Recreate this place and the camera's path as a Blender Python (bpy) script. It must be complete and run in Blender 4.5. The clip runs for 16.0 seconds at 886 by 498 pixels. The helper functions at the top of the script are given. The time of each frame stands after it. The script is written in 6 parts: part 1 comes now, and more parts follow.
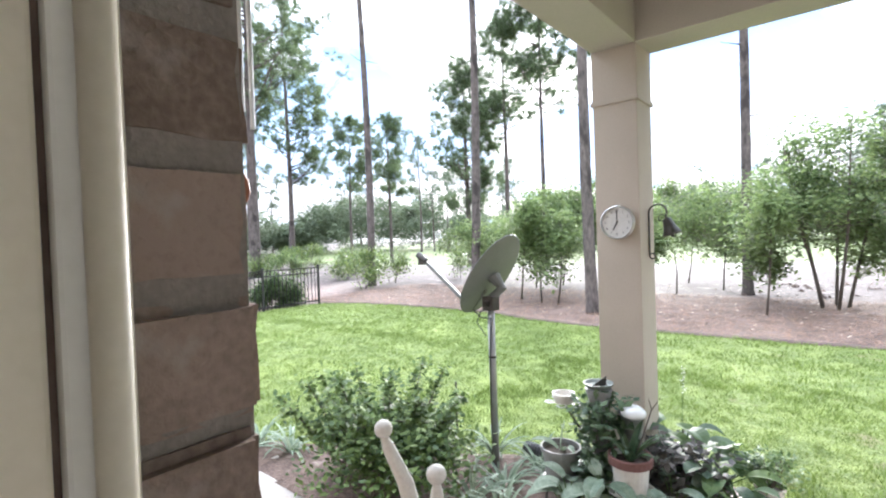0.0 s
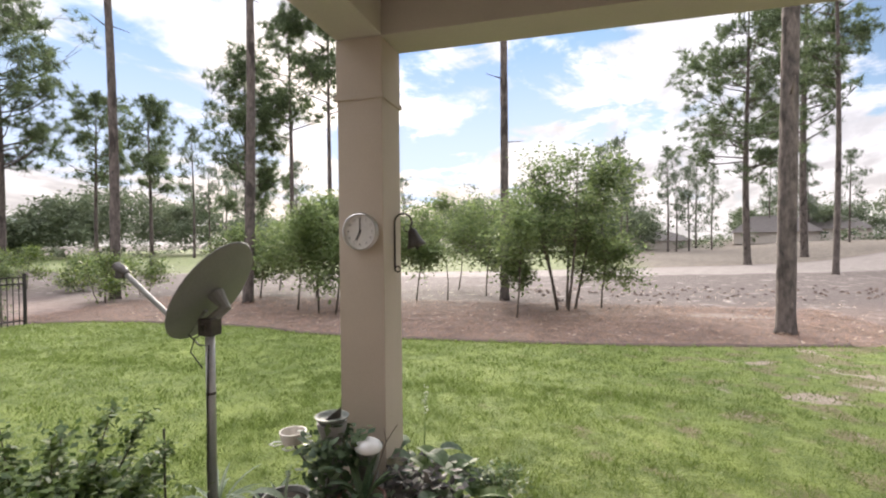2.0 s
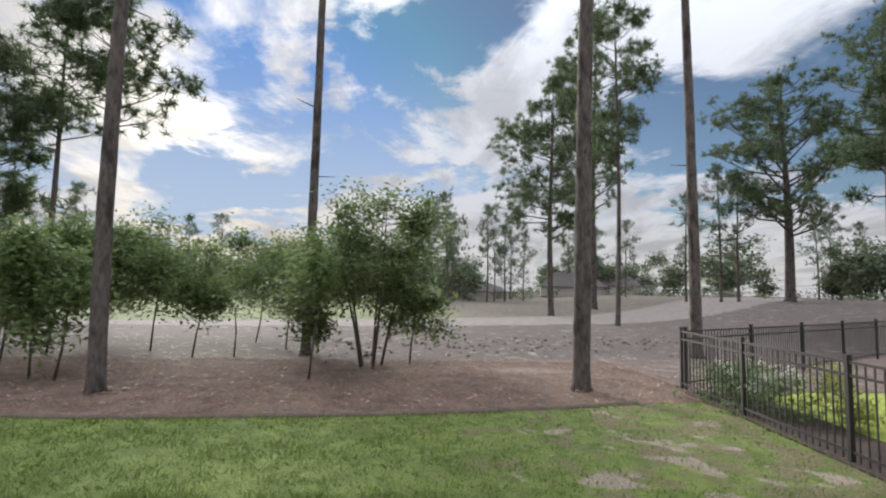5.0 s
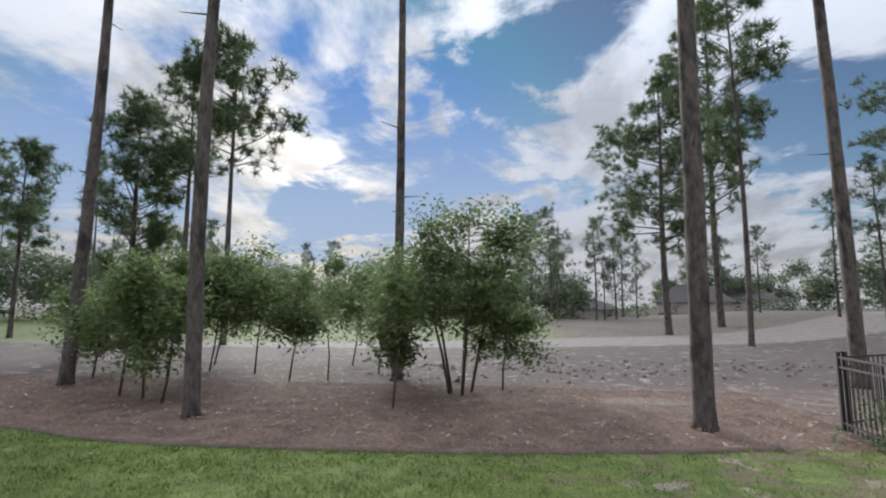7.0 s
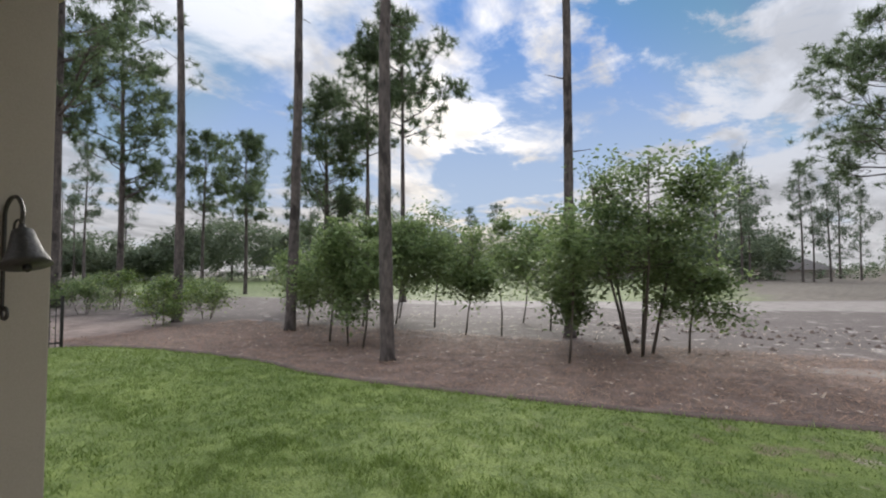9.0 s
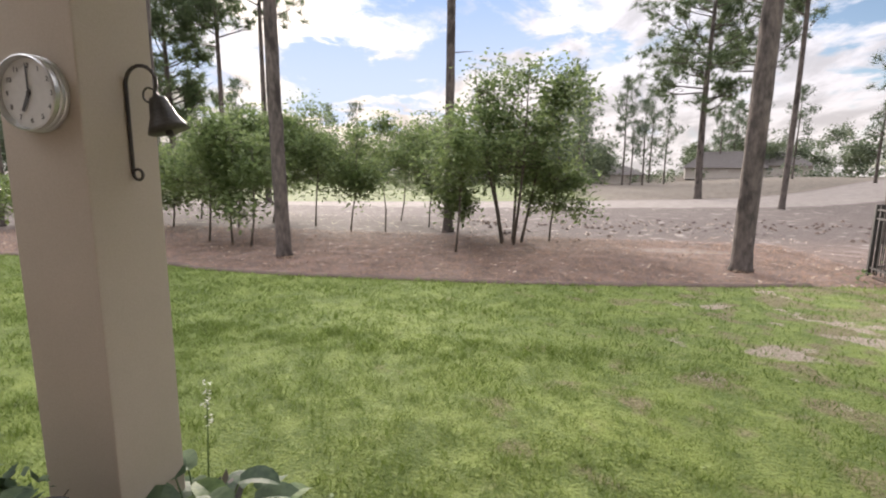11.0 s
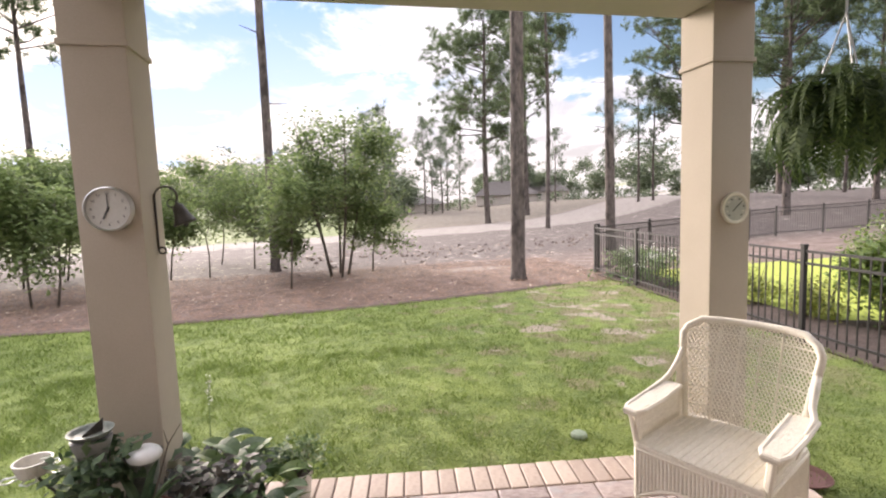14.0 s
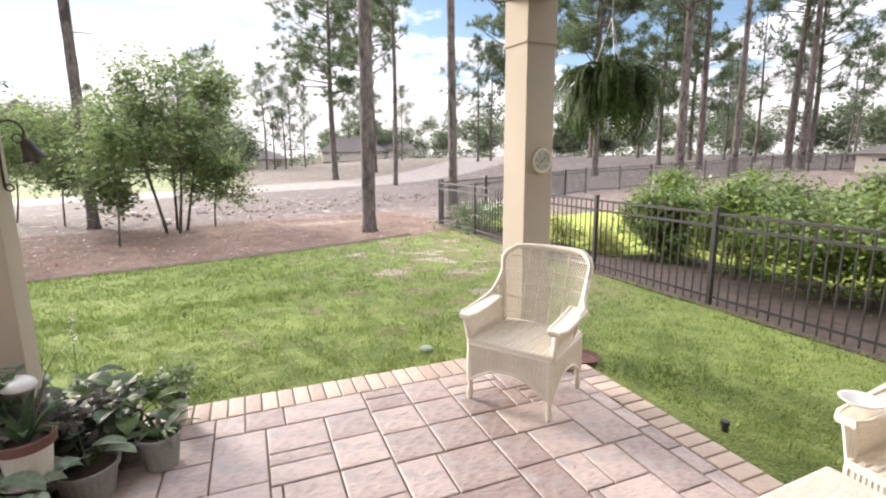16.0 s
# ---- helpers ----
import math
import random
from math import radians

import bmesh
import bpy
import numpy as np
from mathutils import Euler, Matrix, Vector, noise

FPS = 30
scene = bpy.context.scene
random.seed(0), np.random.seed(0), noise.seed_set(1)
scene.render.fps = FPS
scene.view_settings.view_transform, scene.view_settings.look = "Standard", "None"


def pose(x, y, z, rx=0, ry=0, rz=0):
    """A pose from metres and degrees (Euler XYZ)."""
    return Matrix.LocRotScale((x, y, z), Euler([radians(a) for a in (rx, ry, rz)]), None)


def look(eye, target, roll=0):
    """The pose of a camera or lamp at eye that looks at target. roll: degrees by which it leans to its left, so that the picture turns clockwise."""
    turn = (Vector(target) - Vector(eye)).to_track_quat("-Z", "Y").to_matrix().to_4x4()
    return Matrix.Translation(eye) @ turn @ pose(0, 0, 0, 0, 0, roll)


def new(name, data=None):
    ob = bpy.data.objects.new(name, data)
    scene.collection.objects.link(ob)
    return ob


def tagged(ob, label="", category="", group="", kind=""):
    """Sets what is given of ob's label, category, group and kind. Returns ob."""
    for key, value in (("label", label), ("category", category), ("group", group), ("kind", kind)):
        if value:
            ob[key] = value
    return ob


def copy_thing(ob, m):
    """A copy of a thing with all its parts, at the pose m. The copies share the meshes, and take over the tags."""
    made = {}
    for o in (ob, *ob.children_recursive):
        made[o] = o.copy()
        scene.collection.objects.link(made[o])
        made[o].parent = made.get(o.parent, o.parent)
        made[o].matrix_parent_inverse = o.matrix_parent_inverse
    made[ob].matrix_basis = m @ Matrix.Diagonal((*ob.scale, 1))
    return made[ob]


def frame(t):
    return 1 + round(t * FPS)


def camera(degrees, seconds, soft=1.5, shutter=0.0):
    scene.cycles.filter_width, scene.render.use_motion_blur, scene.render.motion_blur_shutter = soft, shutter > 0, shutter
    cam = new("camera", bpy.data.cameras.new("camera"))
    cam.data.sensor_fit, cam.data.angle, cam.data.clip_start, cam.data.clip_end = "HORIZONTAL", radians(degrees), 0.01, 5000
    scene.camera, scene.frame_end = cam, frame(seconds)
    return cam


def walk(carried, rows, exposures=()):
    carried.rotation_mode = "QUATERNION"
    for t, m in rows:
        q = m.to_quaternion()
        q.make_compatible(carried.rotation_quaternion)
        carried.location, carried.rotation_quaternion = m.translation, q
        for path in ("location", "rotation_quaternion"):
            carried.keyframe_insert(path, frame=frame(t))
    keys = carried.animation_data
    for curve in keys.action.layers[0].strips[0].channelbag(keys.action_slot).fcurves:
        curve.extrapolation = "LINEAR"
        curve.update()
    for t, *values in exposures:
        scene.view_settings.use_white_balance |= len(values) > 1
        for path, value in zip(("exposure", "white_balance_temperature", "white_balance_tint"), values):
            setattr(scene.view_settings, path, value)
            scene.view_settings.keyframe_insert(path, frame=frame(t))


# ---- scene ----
cam = camera(84.9, 16.0, soft=2.1)
PATH = [
    (0, (1.14, -3.292, 1.654), (-0.139, -1.756, 1.615), -2.0),
    (0.5, (1.088, -3.205, 1.677), (0.047, -1.498, 1.631), -2.4),
    (1, (1.114, -3.113, 1.681), (0.28, -1.296, 1.632), -2.3),
    (1.5, (1.181, -2.949, 1.674), (0.509, -1.066, 1.624), -2.1),
    (2, (1.219, -2.751, 1.66), (0.686, -0.823, 1.631), -0.6),
    (2.5, (1.253, -2.534, 1.647), (0.899, -0.566, 1.688), 0.3),
    (3, (1.337, -2.279, 1.66), (1.13, -0.291, 1.748), 0.8),
    (3.5, (1.464, -2.021, 1.66), (1.419, -0.025, 1.777), 1.2),
    (4, (1.519, -1.693, 1.645), (1.608, 0.300, 1.785), 1.2),
    (4.2, (1.542, -1.593, 1.657), (1.682, 0.397, 1.799), 1.3),
    (6.3, (2.134, -0.705, 1.686), (2.242, 1.279, 1.914), 0.6),
    (6.5, (2.159, -0.616, 1.701), (2.165, 1.37, 1.933), 0.5),
    (7, (2.114, -0.555, 1.708), (1.824, 1.409, 1.948), 0.1),
    (7.5, (2.202, -0.57, 1.676), (1.584, 1.317, 1.917), -0.0),
    (8, (2.179, -0.536, 1.639), (1.317, 1.254, 1.867), 0.5),
    (8.2, (2.15, -0.523, 1.644), (1.222, 1.237, 1.854), 0.5),
    (10.3, (1.615, -1.082, 1.543), (0.919, 0.783, 1.347), -0.8),
    (10.5, (1.59, -1.144, 1.534), (0.98, 0.747, 1.302), -1.0),
    (11, (1.431, -1.361, 1.512), (1.069, 0.581, 1.201), 0.5),
    (11.5, (1.383, -1.639, 1.527), (1.248, 0.322, 1.157), -0.0),
    (12, (1.298, -1.863, 1.536), (1.393, 0.102, 1.177), -1.8),
    (12.5, (1.19, -2.119, 1.592), (1.447, -0.157, 1.304), -1.8),
    (13, (1.135, -2.322, 1.633), (1.428, -0.353, 1.435), -2.3),
    (13.5, (1.124, -2.573, 1.677), (1.446, -0.607, 1.509), -2.3),
    (14, (1.119, -2.796, 1.697), (1.513, -0.845, 1.506), -2.1),
    (14.5, (1.033, -2.961, 1.671), (1.535, -1.04, 1.433), -1.5),
    (15, (0.934, -3.082, 1.66), (1.557, -1.204, 1.368), -0.9),
    (15.5, (0.891, -3.192, 1.637), (1.658, -1.376, 1.3), -0.5),
    (16, (0.88, -3.252, 1.636), (1.84, -1.539, 1.261), -0.5),
]
EXPOSURE = [(0, 2.1, 5550, 12), (0.5, 1.7, 5800, 15), (1.5, 1.2, 6200, 16), (2.5, 1.0, 6450, 17), (3.5, 0.7, 6450, 17), (4.2, 0.5, 6300, 14), (6.3, 0.1, 5750, 10), (8.2, 0.1, 5750, 10), (10.3, 0.75, 6350, 16), (11, 0.88, 6400, 17), (12.5, 1.15, 6450, 18), (14.5, 1.3, 6400, 20), (16, 1.5, 6250, 17)]
walk(cam, [(t, look(eye, target, roll)) for t, eye, target, roll in PATH], EXPOSURE)

# ---- light ----
SUN_YAW, SUN_EL = 25.0, 17.0          # degrees left of +y, degrees up
sun_dir = Vector((-math.sin(radians(SUN_YAW)) * math.cos(radians(SUN_EL)), math.cos(radians(SUN_YAW)) * math.cos(radians(SUN_EL)), math.sin(radians(SUN_EL))))
lamp = new("sun", bpy.data.lights.new("sun", "SUN"))
lamp.data.energy, lamp.data.angle, lamp.data.color = 4.2, radians(18), (1.0, 0.9, 0.76)
lamp.matrix_world = look((0, 0, 60), Vector((0, 0, 60)) - sun_dir)

world = bpy.data.worlds.new("sky")
scene.world = world
world.use_nodes = True
wn, wl = world.node_tree.nodes, world.node_tree.links
wn.clear()


def wnode(kind, **values):
    n = wn.new(kind)
    for k, v in values.items():
        n.inputs[k].default_value = v
    return n


sky = wn.new("ShaderNodeTexSky")
sky.sky_type, sky.sun_disc = "NISHITA", False
sky.sun_elevation, sky.sun_rotation = radians(SUN_EL), radians(-SUN_YAW)
sky.air_density, sky.dust_density, sky.ozone_density = 1.0, 0.6, 1.6
coord = wn.new("ShaderNodeTexCoord")


def wmath(op, a, b=0.0, c=0.0):
    n = wn.new("ShaderNodeMath"); n.operation = op
    for i, v in enumerate((a, b, c)):
        if isinstance(v, (int, float)):
            n.inputs[i].default_value = v
        else:
            wl.new(v, n.inputs[i])
    return n.outputs[0]


def wmix(f, a, b):
    n = wn.new("ShaderNodeMix"); n.data_type = "RGBA"
    for i, v in ((0, f), (6, a), (7, b)):
        if isinstance(v, tuple):
            n.inputs[i].default_value = (*v, 1)
        elif isinstance(v, (int, float)):
            n.inputs[i].default_value = v
        else:
            wl.new(v, n.inputs[i])
    return n.outputs[2]


def wstep(v, lo, hi, a=0.0, b=1.0):
    n = wn.new("ShaderNodeMapRange"); n.interpolation_type = "SMOOTHSTEP"
    for i, q in enumerate((lo, hi, a, b)):
        n.inputs[i + 1].default_value = q
    wl.new(v, n.inputs[0])
    return n.outputs[0]


# bearing and height of the direction, in degrees
nrm = wn.new("ShaderNodeVectorMath"); nrm.operation = "NORMALIZE"
wl.new(coord.outputs["Generated"], nrm.inputs[0])
sep = wn.new("ShaderNodeSeparateXYZ")
wl.new(nrm.outputs[0], sep.inputs[0])
lift = wmath("MAXIMUM", sep.outputs["Z"], 0.0)
azim = wmath("MULTIPLY", wmath("ARCTAN2", sep.outputs["X"], sep.outputs["Y"]), 57.2958)
elev = wmath("MULTIPLY", wmath("ARCSINE", sep.outputs["Z"]), 57.2958)
# a cloud layer: the direction projected on a flat sheet overhead
lift2 = wmath("ADD", lift, 0.16)
sheet = wn.new("ShaderNodeCombineXYZ"); sheet.inputs[2].default_value = 3.1
wl.new(wmath("DIVIDE", sep.outputs["X"], lift2), sheet.inputs[0]); wl.new(wmath("DIVIDE", sep.outputs["Y"], lift2), sheet.inputs[1])


def cloud_noise(scale, detail, rough, twist=0.0, spin=0.0, stretch=(1, 1, 1)):
    mp = wn.new("ShaderNodeMapping"); mp.inputs["Rotation"].default_value = (0, 0, radians(spin)); mp.inputs["Scale"].default_value = stretch
    wl.new(sheet.outputs[0], mp.inputs[0])
    n = wnode("ShaderNodeTexNoise", Scale=scale, Detail=detail, Roughness=rough, Distortion=twist)
    wl.new(mp.outputs[0], n.inputs["Vector"])
    return n


tear = wn.new("ShaderNodeSeparateXYZ")
wl.new(cloud_noise(2.4, 9.0, 0.62, 0.4).outputs["Color"], tear.inputs[0])
ax = wmath("MULTIPLY_ADD", wmath("SUBTRACT", tear.outputs["X"], 0.5), 34.0, azim)
ay = wmath("MULTIPLY_ADD", wmath("SUBTRACT", tear.outputs["Y"], 0.5), 22.0, elev)
gaps = 0.0
# clear gaps between the clouds: bearing, height, half length, half width, tilt, depth
for ga, ge, gl, gw, tilt, deep in ((0.5, 27, 17, 8.0, 30, 1.15), (-19, 10, 9, 4.5, 10, 0.8), (-50, 14, 14, 6, 0, 0.8), (31, 15, 6, 5, 20, 0.7), (52, 16, 15, 7, 0, 0.9), (1, 13.5, 6, 2.0, -12, 0.6)):
    c, k = math.cos(radians(tilt)), math.sin(radians(tilt))
    du, dv = wmath("SUBTRACT", ax, ga), wmath("SUBTRACT", ay, ge)
    u = wmath("DIVIDE", wmath("ADD", wmath("MULTIPLY", du, c), wmath("MULTIPLY", dv, k)), gl)
    v = wmath("DIVIDE", wmath("SUBTRACT", wmath("MULTIPLY", dv, c), wmath("MULTIPLY", du, k)), gw)
    r2 = wmath("ADD", wmath("MULTIPLY", u, u), wmath("MULTIPLY", v, v))
    gaps = wmath("ADD", gaps, wmath("MULTIPLY", wmath("EXPONENT", wmath("MULTIPLY", r2, -1.0)), deep))
puff = cloud_noise(1.7, 12.0, 0.58, 0.5, 30, (1, 0.6, 1)).outputs["Fac"]
cover = wstep(wmath("MULTIPLY_ADD", gaps, -0.42, puff), 0.28, 0.47)
# clouds glow near the hidden sun
dot = wn.new("ShaderNodeVectorMath"); dot.operation = "DOT_PRODUCT"; dot.inputs[1].default_value = sun_dir
wl.new(nrm.outputs[0], dot.inputs[0])
near_sun = wmath("MAXIMUM", dot.outputs["Value"], 0.0)
glow = wmath("POWER", near_sun, 70.0)
halo = wmath("POWER", near_sun, 14.0)
# a cloud cover is brighter overhead than towards the horizon
over = wmath("MULTIPLY_ADD", wmath("POWER", lift, 2.4), 2.6, 0.82)
shade = wstep(cloud_noise(3.2, 9.0, 0.6, 0.3, 30, (1, 0.5, 1)).outputs["Fac"], 0.36, 0.58, 0.80, 1.16)
lit = wmath("MULTIPLY", wmath("MULTIPLY", wmath("MULTIPLY_ADD", glow, 4.0, wmath("MULTIPLY_ADD", halo, 1.2, 4.9)), over), shade)
low = wstep(elev, 2.0, 13.0, 1.0, 0.0)
tone = wmix(wmath("MULTIPLY", wmath("ADD", halo, wmath("MULTIPLY", low, 0.5)), 0.9), (0.96, 0.96, 0.98), (1.0, 0.89, 0.74))
cloudc = wn.new("ShaderNodeVectorMath"); cloudc.operation = "SCALE"
wl.new(tone, cloudc.inputs[0]); wl.new(lit, cloudc.inputs["Scale"])
clear = wn.new("ShaderNodeVectorMath"); clear.operation = "SCALE"; clear.inputs["Scale"].default_value = 0.62
wl.new(sky.outputs[0], clear.inputs[0])
cap = wn.new("ShaderNodeVectorMath"); cap.operation = "MINIMUM"
wl.new(clear.outputs[0], cap.inputs[0]); wl.new(wmix(wstep(elev, 6.0, 30.0), (3.3, 3.9, 4.7), (1.15, 2.25, 4.5)), cap.inputs[1])
bg = wnode("ShaderNodeBackground", Strength=0.12)
wl.new(wmix(cover, cap.outputs[0], cloudc.outputs[0]), bg.inputs[0])
wout = wn.new("ShaderNodeOutputWorld")
wl.new(bg.outputs[0], wout.inputs[0])


# ---- materials ----
def surface(name, a, b, scale=6.0, rough=0.8, bump=0.2, fine=60.0, metal=0.0, c=None, spots=0.0, island=0.0, piece=0.0, translucent=0.0, bump_dist=0.01, coat=0.0, stretch=(1, 1, 1)):
    """A grained surface: colours a and b mixed by coarse and fine noise, with wear spots of colour c."""
    m = bpy.data.materials.new(name)
    m.use_nodes = True
    nt = m.node_tree
    n, l = nt.nodes, nt.links
    n.clear()
    out = n.new("ShaderNodeOutputMaterial")
    p = n.new("ShaderNodeBsdfPrincipled")
    tc = n.new("ShaderNodeTexCoord")
    mp = n.new("ShaderNodeMapping")
    mp.inputs["Scale"].default_value = stretch
    l.new(tc.outputs["Object"], mp.inputs[0])
    n1 = n.new("ShaderNodeTexNoise"); n1.inputs["Scale"].default_value = scale; n1.inputs["Detail"].default_value = 5
    n2 = n.new("ShaderNodeTexNoise"); n2.inputs["Scale"].default_value = fine; n2.inputs["Detail"].default_value = 3
    l.new(mp.outputs[0], n1.inputs["Vector"]); l.new(mp.outputs[0], n2.inputs["Vector"])
    add = n.new("ShaderNodeMath"); add.operation = "MULTIPLY_ADD"; add.inputs[1].default_value = 0.5
    l.new(n2.outputs["Fac"], add.inputs[0])
    half = n.new("ShaderNodeMath"); half.operation = "MULTIPLY"; half.inputs[1].default_value = 0.5
    l.new(n1.outputs["Fac"], half.inputs[0]); l.new(half.outputs[0], add.inputs[2])
    last = add.outputs[0]
    for amount, kind in ((island, "ShaderNodeNewGeometry"), (piece, "ShaderNodeObjectInfo")):
        if amount:
            src = n.new(kind)
            ma = n.new("ShaderNodeMath"); ma.operation = "MULTIPLY_ADD"; ma.inputs[1].default_value = amount
            sh = n.new("ShaderNodeMath"); sh.operation = "SUBTRACT"; sh.inputs[1].default_value = amount * 0.5
            l.new(src.outputs["Random Per Island" if island and kind == "ShaderNodeNewGeometry" else "Random"], ma.inputs[0])
            l.new(last, ma.inputs[2]); l.new(ma.outputs[0], sh.inputs[0])
            last = sh.outputs[0]
    r = n.new("ShaderNodeValToRGB")
    r.color_ramp.elements[0].position, r.color_ramp.elements[1].position = 0.32, 0.68
    r.color_ramp.elements[0].color, r.color_ramp.elements[1].color = (*a, 1), (*b, 1)
    l.new(last, r.inputs[0])
    col = r.outputs[0]
    if c:
        n3 = n.new("ShaderNodeTexNoise"); n3.inputs["Scale"].default_value = scale * 0.6; n3.inputs["Detail"].default_value = 6
        l.new(mp.outputs[0], n3.inputs["Vector"])
        r3 = n.new("ShaderNodeValToRGB")
        r3.color_ramp.elements[0].position, r3.color_ramp.elements[1].position = 0.56 - spots * 0.1, 0.66 - spots * 0.1
        l.new(n3.outputs["Fac"], r3.inputs[0])
        mx = n.new("ShaderNodeMix"); mx.data_type = "RGBA"
        mx.inputs[7].default_value = (*c, 1)
        l.new(r3.outputs[0], mx.inputs[0]); l.new(col, mx.inputs[6])
        col = mx.outputs[2]
    l.new(col, p.inputs["Base Color"])
    p.inputs["Roughness"].default_value, p.inputs["Metallic"].default_value = rough, metal
    p.inputs["Coat Weight"].default_value = coat
    if bump:
        bp = n.new("ShaderNodeBump"); bp.inputs["Strength"].default_value = bump; bp.inputs["Distance"].default_value = bump_dist
        l.new(add.outputs[0], bp.inputs["Height"]); l.new(bp.outputs[0], p.inputs["Normal"])
    if translucent:
        t = n.new("ShaderNodeBsdfTranslucent")
        l.new(col, t.inputs[0])
        ms = n.new("ShaderNodeMixShader"); ms.inputs[0].default_value = translucent
        l.new(p.outputs[0], ms.inputs[1]); l.new(t.outputs[0], ms.inputs[2]); l.new(ms.outputs[0], out.inputs[0])
    else:
        l.new(p.outputs[0], out.inputs[0])
    return m


M = {}
M["stucco"] = surface("tan_stucco", (0.42, 0.365, 0.29), (0.48, 0.42, 0.34), 3, 0.85, 0.25, 180, bump_dist=0.004)
M["soffit"] = surface("painted_soffit", (0.41, 0.375, 0.32), (0.465, 0.43, 0.37), 2, 0.8, 0.1, 90)
M["brick"] = surface("brown_brick", (0.145, 0.105, 0.083), (0.28, 0.21, 0.17), 14, 0.9, 0.8, 120, c=(0.34, 0.30, 0.27), spots=0.1, piece=0.45, bump_dist=0.006)
M["mortar"] = surface("grey_mortar", (0.18, 0.155, 0.135), (0.27, 0.235, 0.205), 20, 0.95, 0.6, 150)
M["cream"] = surface("cream_paint", (0.66, 0.60, 0.48), (0.72, 0.66, 0.54), 3, 0.5, 0.05, 100)
M["plaster"] = surface("plain_plaster", (0.62, 0.60, 0.55), (0.68, 0.66, 0.61), 2, 0.9, 0.05, 90)
M["paver"] = surface("stamped_concrete", (0.32, 0.25, 0.228), (0.53, 0.44, 0.40), 6, 0.5, 1.0, 22, c=(0.40, 0.37, 0.36), spots=0.5, piece=0.35, bump_dist=0.02, stretch=(1, 1.7, 1))
M["border"] = surface("border_concrete", (0.40, 0.31, 0.25), (0.57, 0.46, 0.37), 7, 0.6, 0.6, 40, piece=0.4, bump_dist=0.008)
M["joint"] = surface("dark_joint", (0.16, 0.11, 0.09), (0.23, 0.165, 0.14), 12, 0.95, 0.4, 90)
M["iron"] = surface("black_aluminium", (0.016, 0.0145, 0.013), (0.03, 0.027, 0.024), 8, 0.6, 0.05, 100)
M["bark"] = surface("pine_bark", (0.042, 0.037, 0.034), (0.17, 0.140, 0.122), 7, 0.95, 1.0, 19, c=(0.042, 0.034, 0.03), spots=0.3, stretch=(1, 1, 0.4), bump_dist=0.04)
M["bark2"] = surface("grey_bark", (0.07, 0.058, 0.046), (0.15, 0.125, 0.10), 9, 0.95, 0.7, 50, stretch=(1, 1, 0.3), bump_dist=0.01)
M["needles"] = surface("pine_needles", (0.06, 0.09, 0.042), (0.15, 0.20, 0.095), 1.2, 0.6, 0, 12, island=0.5, translucent=0.5)
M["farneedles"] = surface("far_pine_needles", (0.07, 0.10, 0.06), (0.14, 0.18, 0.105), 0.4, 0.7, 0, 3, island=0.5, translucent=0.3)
M["oak"] = surface("oak_leaf", (0.09, 0.135, 0.05), (0.22, 0.285, 0.115), 1.5, 0.5, 0, 12, island=0.55, translucent=0.6)
M["sapleaf"] = surface("young_oak_leaf", (0.11, 0.16, 0.058), (0.23, 0.30, 0.115), 1.5, 0.6, 0, 12, island=0.35, translucent=0.55)
M["hedge"] = surface("hedge_leaf", (0.07, 0.12, 0.025), (0.20, 0.27, 0.06), 1.2, 0.4, 0, 12, island=0.6, translucent=0.35)
M["fern"] = surface("fern_frond", (0.035, 0.07, 0.018), (0.10, 0.155, 0.042), 4, 0.75, 0, 20, island=0.5, translucent=0.35)
M["boxleaf"] = surface("small_glossy_leaf", (0.055, 0.10, 0.025), (0.16, 0.23, 0.06), 4, 0.6, 0, 20, island=0.6, translucent=0.3)
M["paleleafdry"] = surface("dry_leaf", (0.30, 0.22, 0.15), (0.55, 0.46, 0.36), 4, 0.8, 0, 20, island=0.6)
M["lime"] = surface("lime_leaf", (0.16, 0.20, 0.03), (0.36, 0.38, 0.07), 1.2, 0.4, 0, 12, island=0.6, translucent=0.35)
# far woods green is paler and greyer: distance haze mixed into the colour
M["farwood"] = surface("far_leaf_hazed", (0.09, 0.12, 0.07), (0.17, 0.205, 0.12), 0.3, 0.8, 0, 3, island=0.25, translucent=0.35)
M["blade"] = surface("grass_blade", (0.128, 0.184, 0.034), (0.205, 0.276, 0.066), 4.0, 0.5, 0, 9, island=0.6, translucent=0.35)
M["straw"] = surface("pine_straw_bit", (0.17, 0.10, 0.065), (0.36, 0.235, 0.16), 2, 0.9, 0, 20, island=0.8)
M["clod"] = surface("soil_clod", (0.07, 0.05, 0.042), (0.17, 0.125, 0.10), 6, 0.95, 0.5, 40, island=0.4)


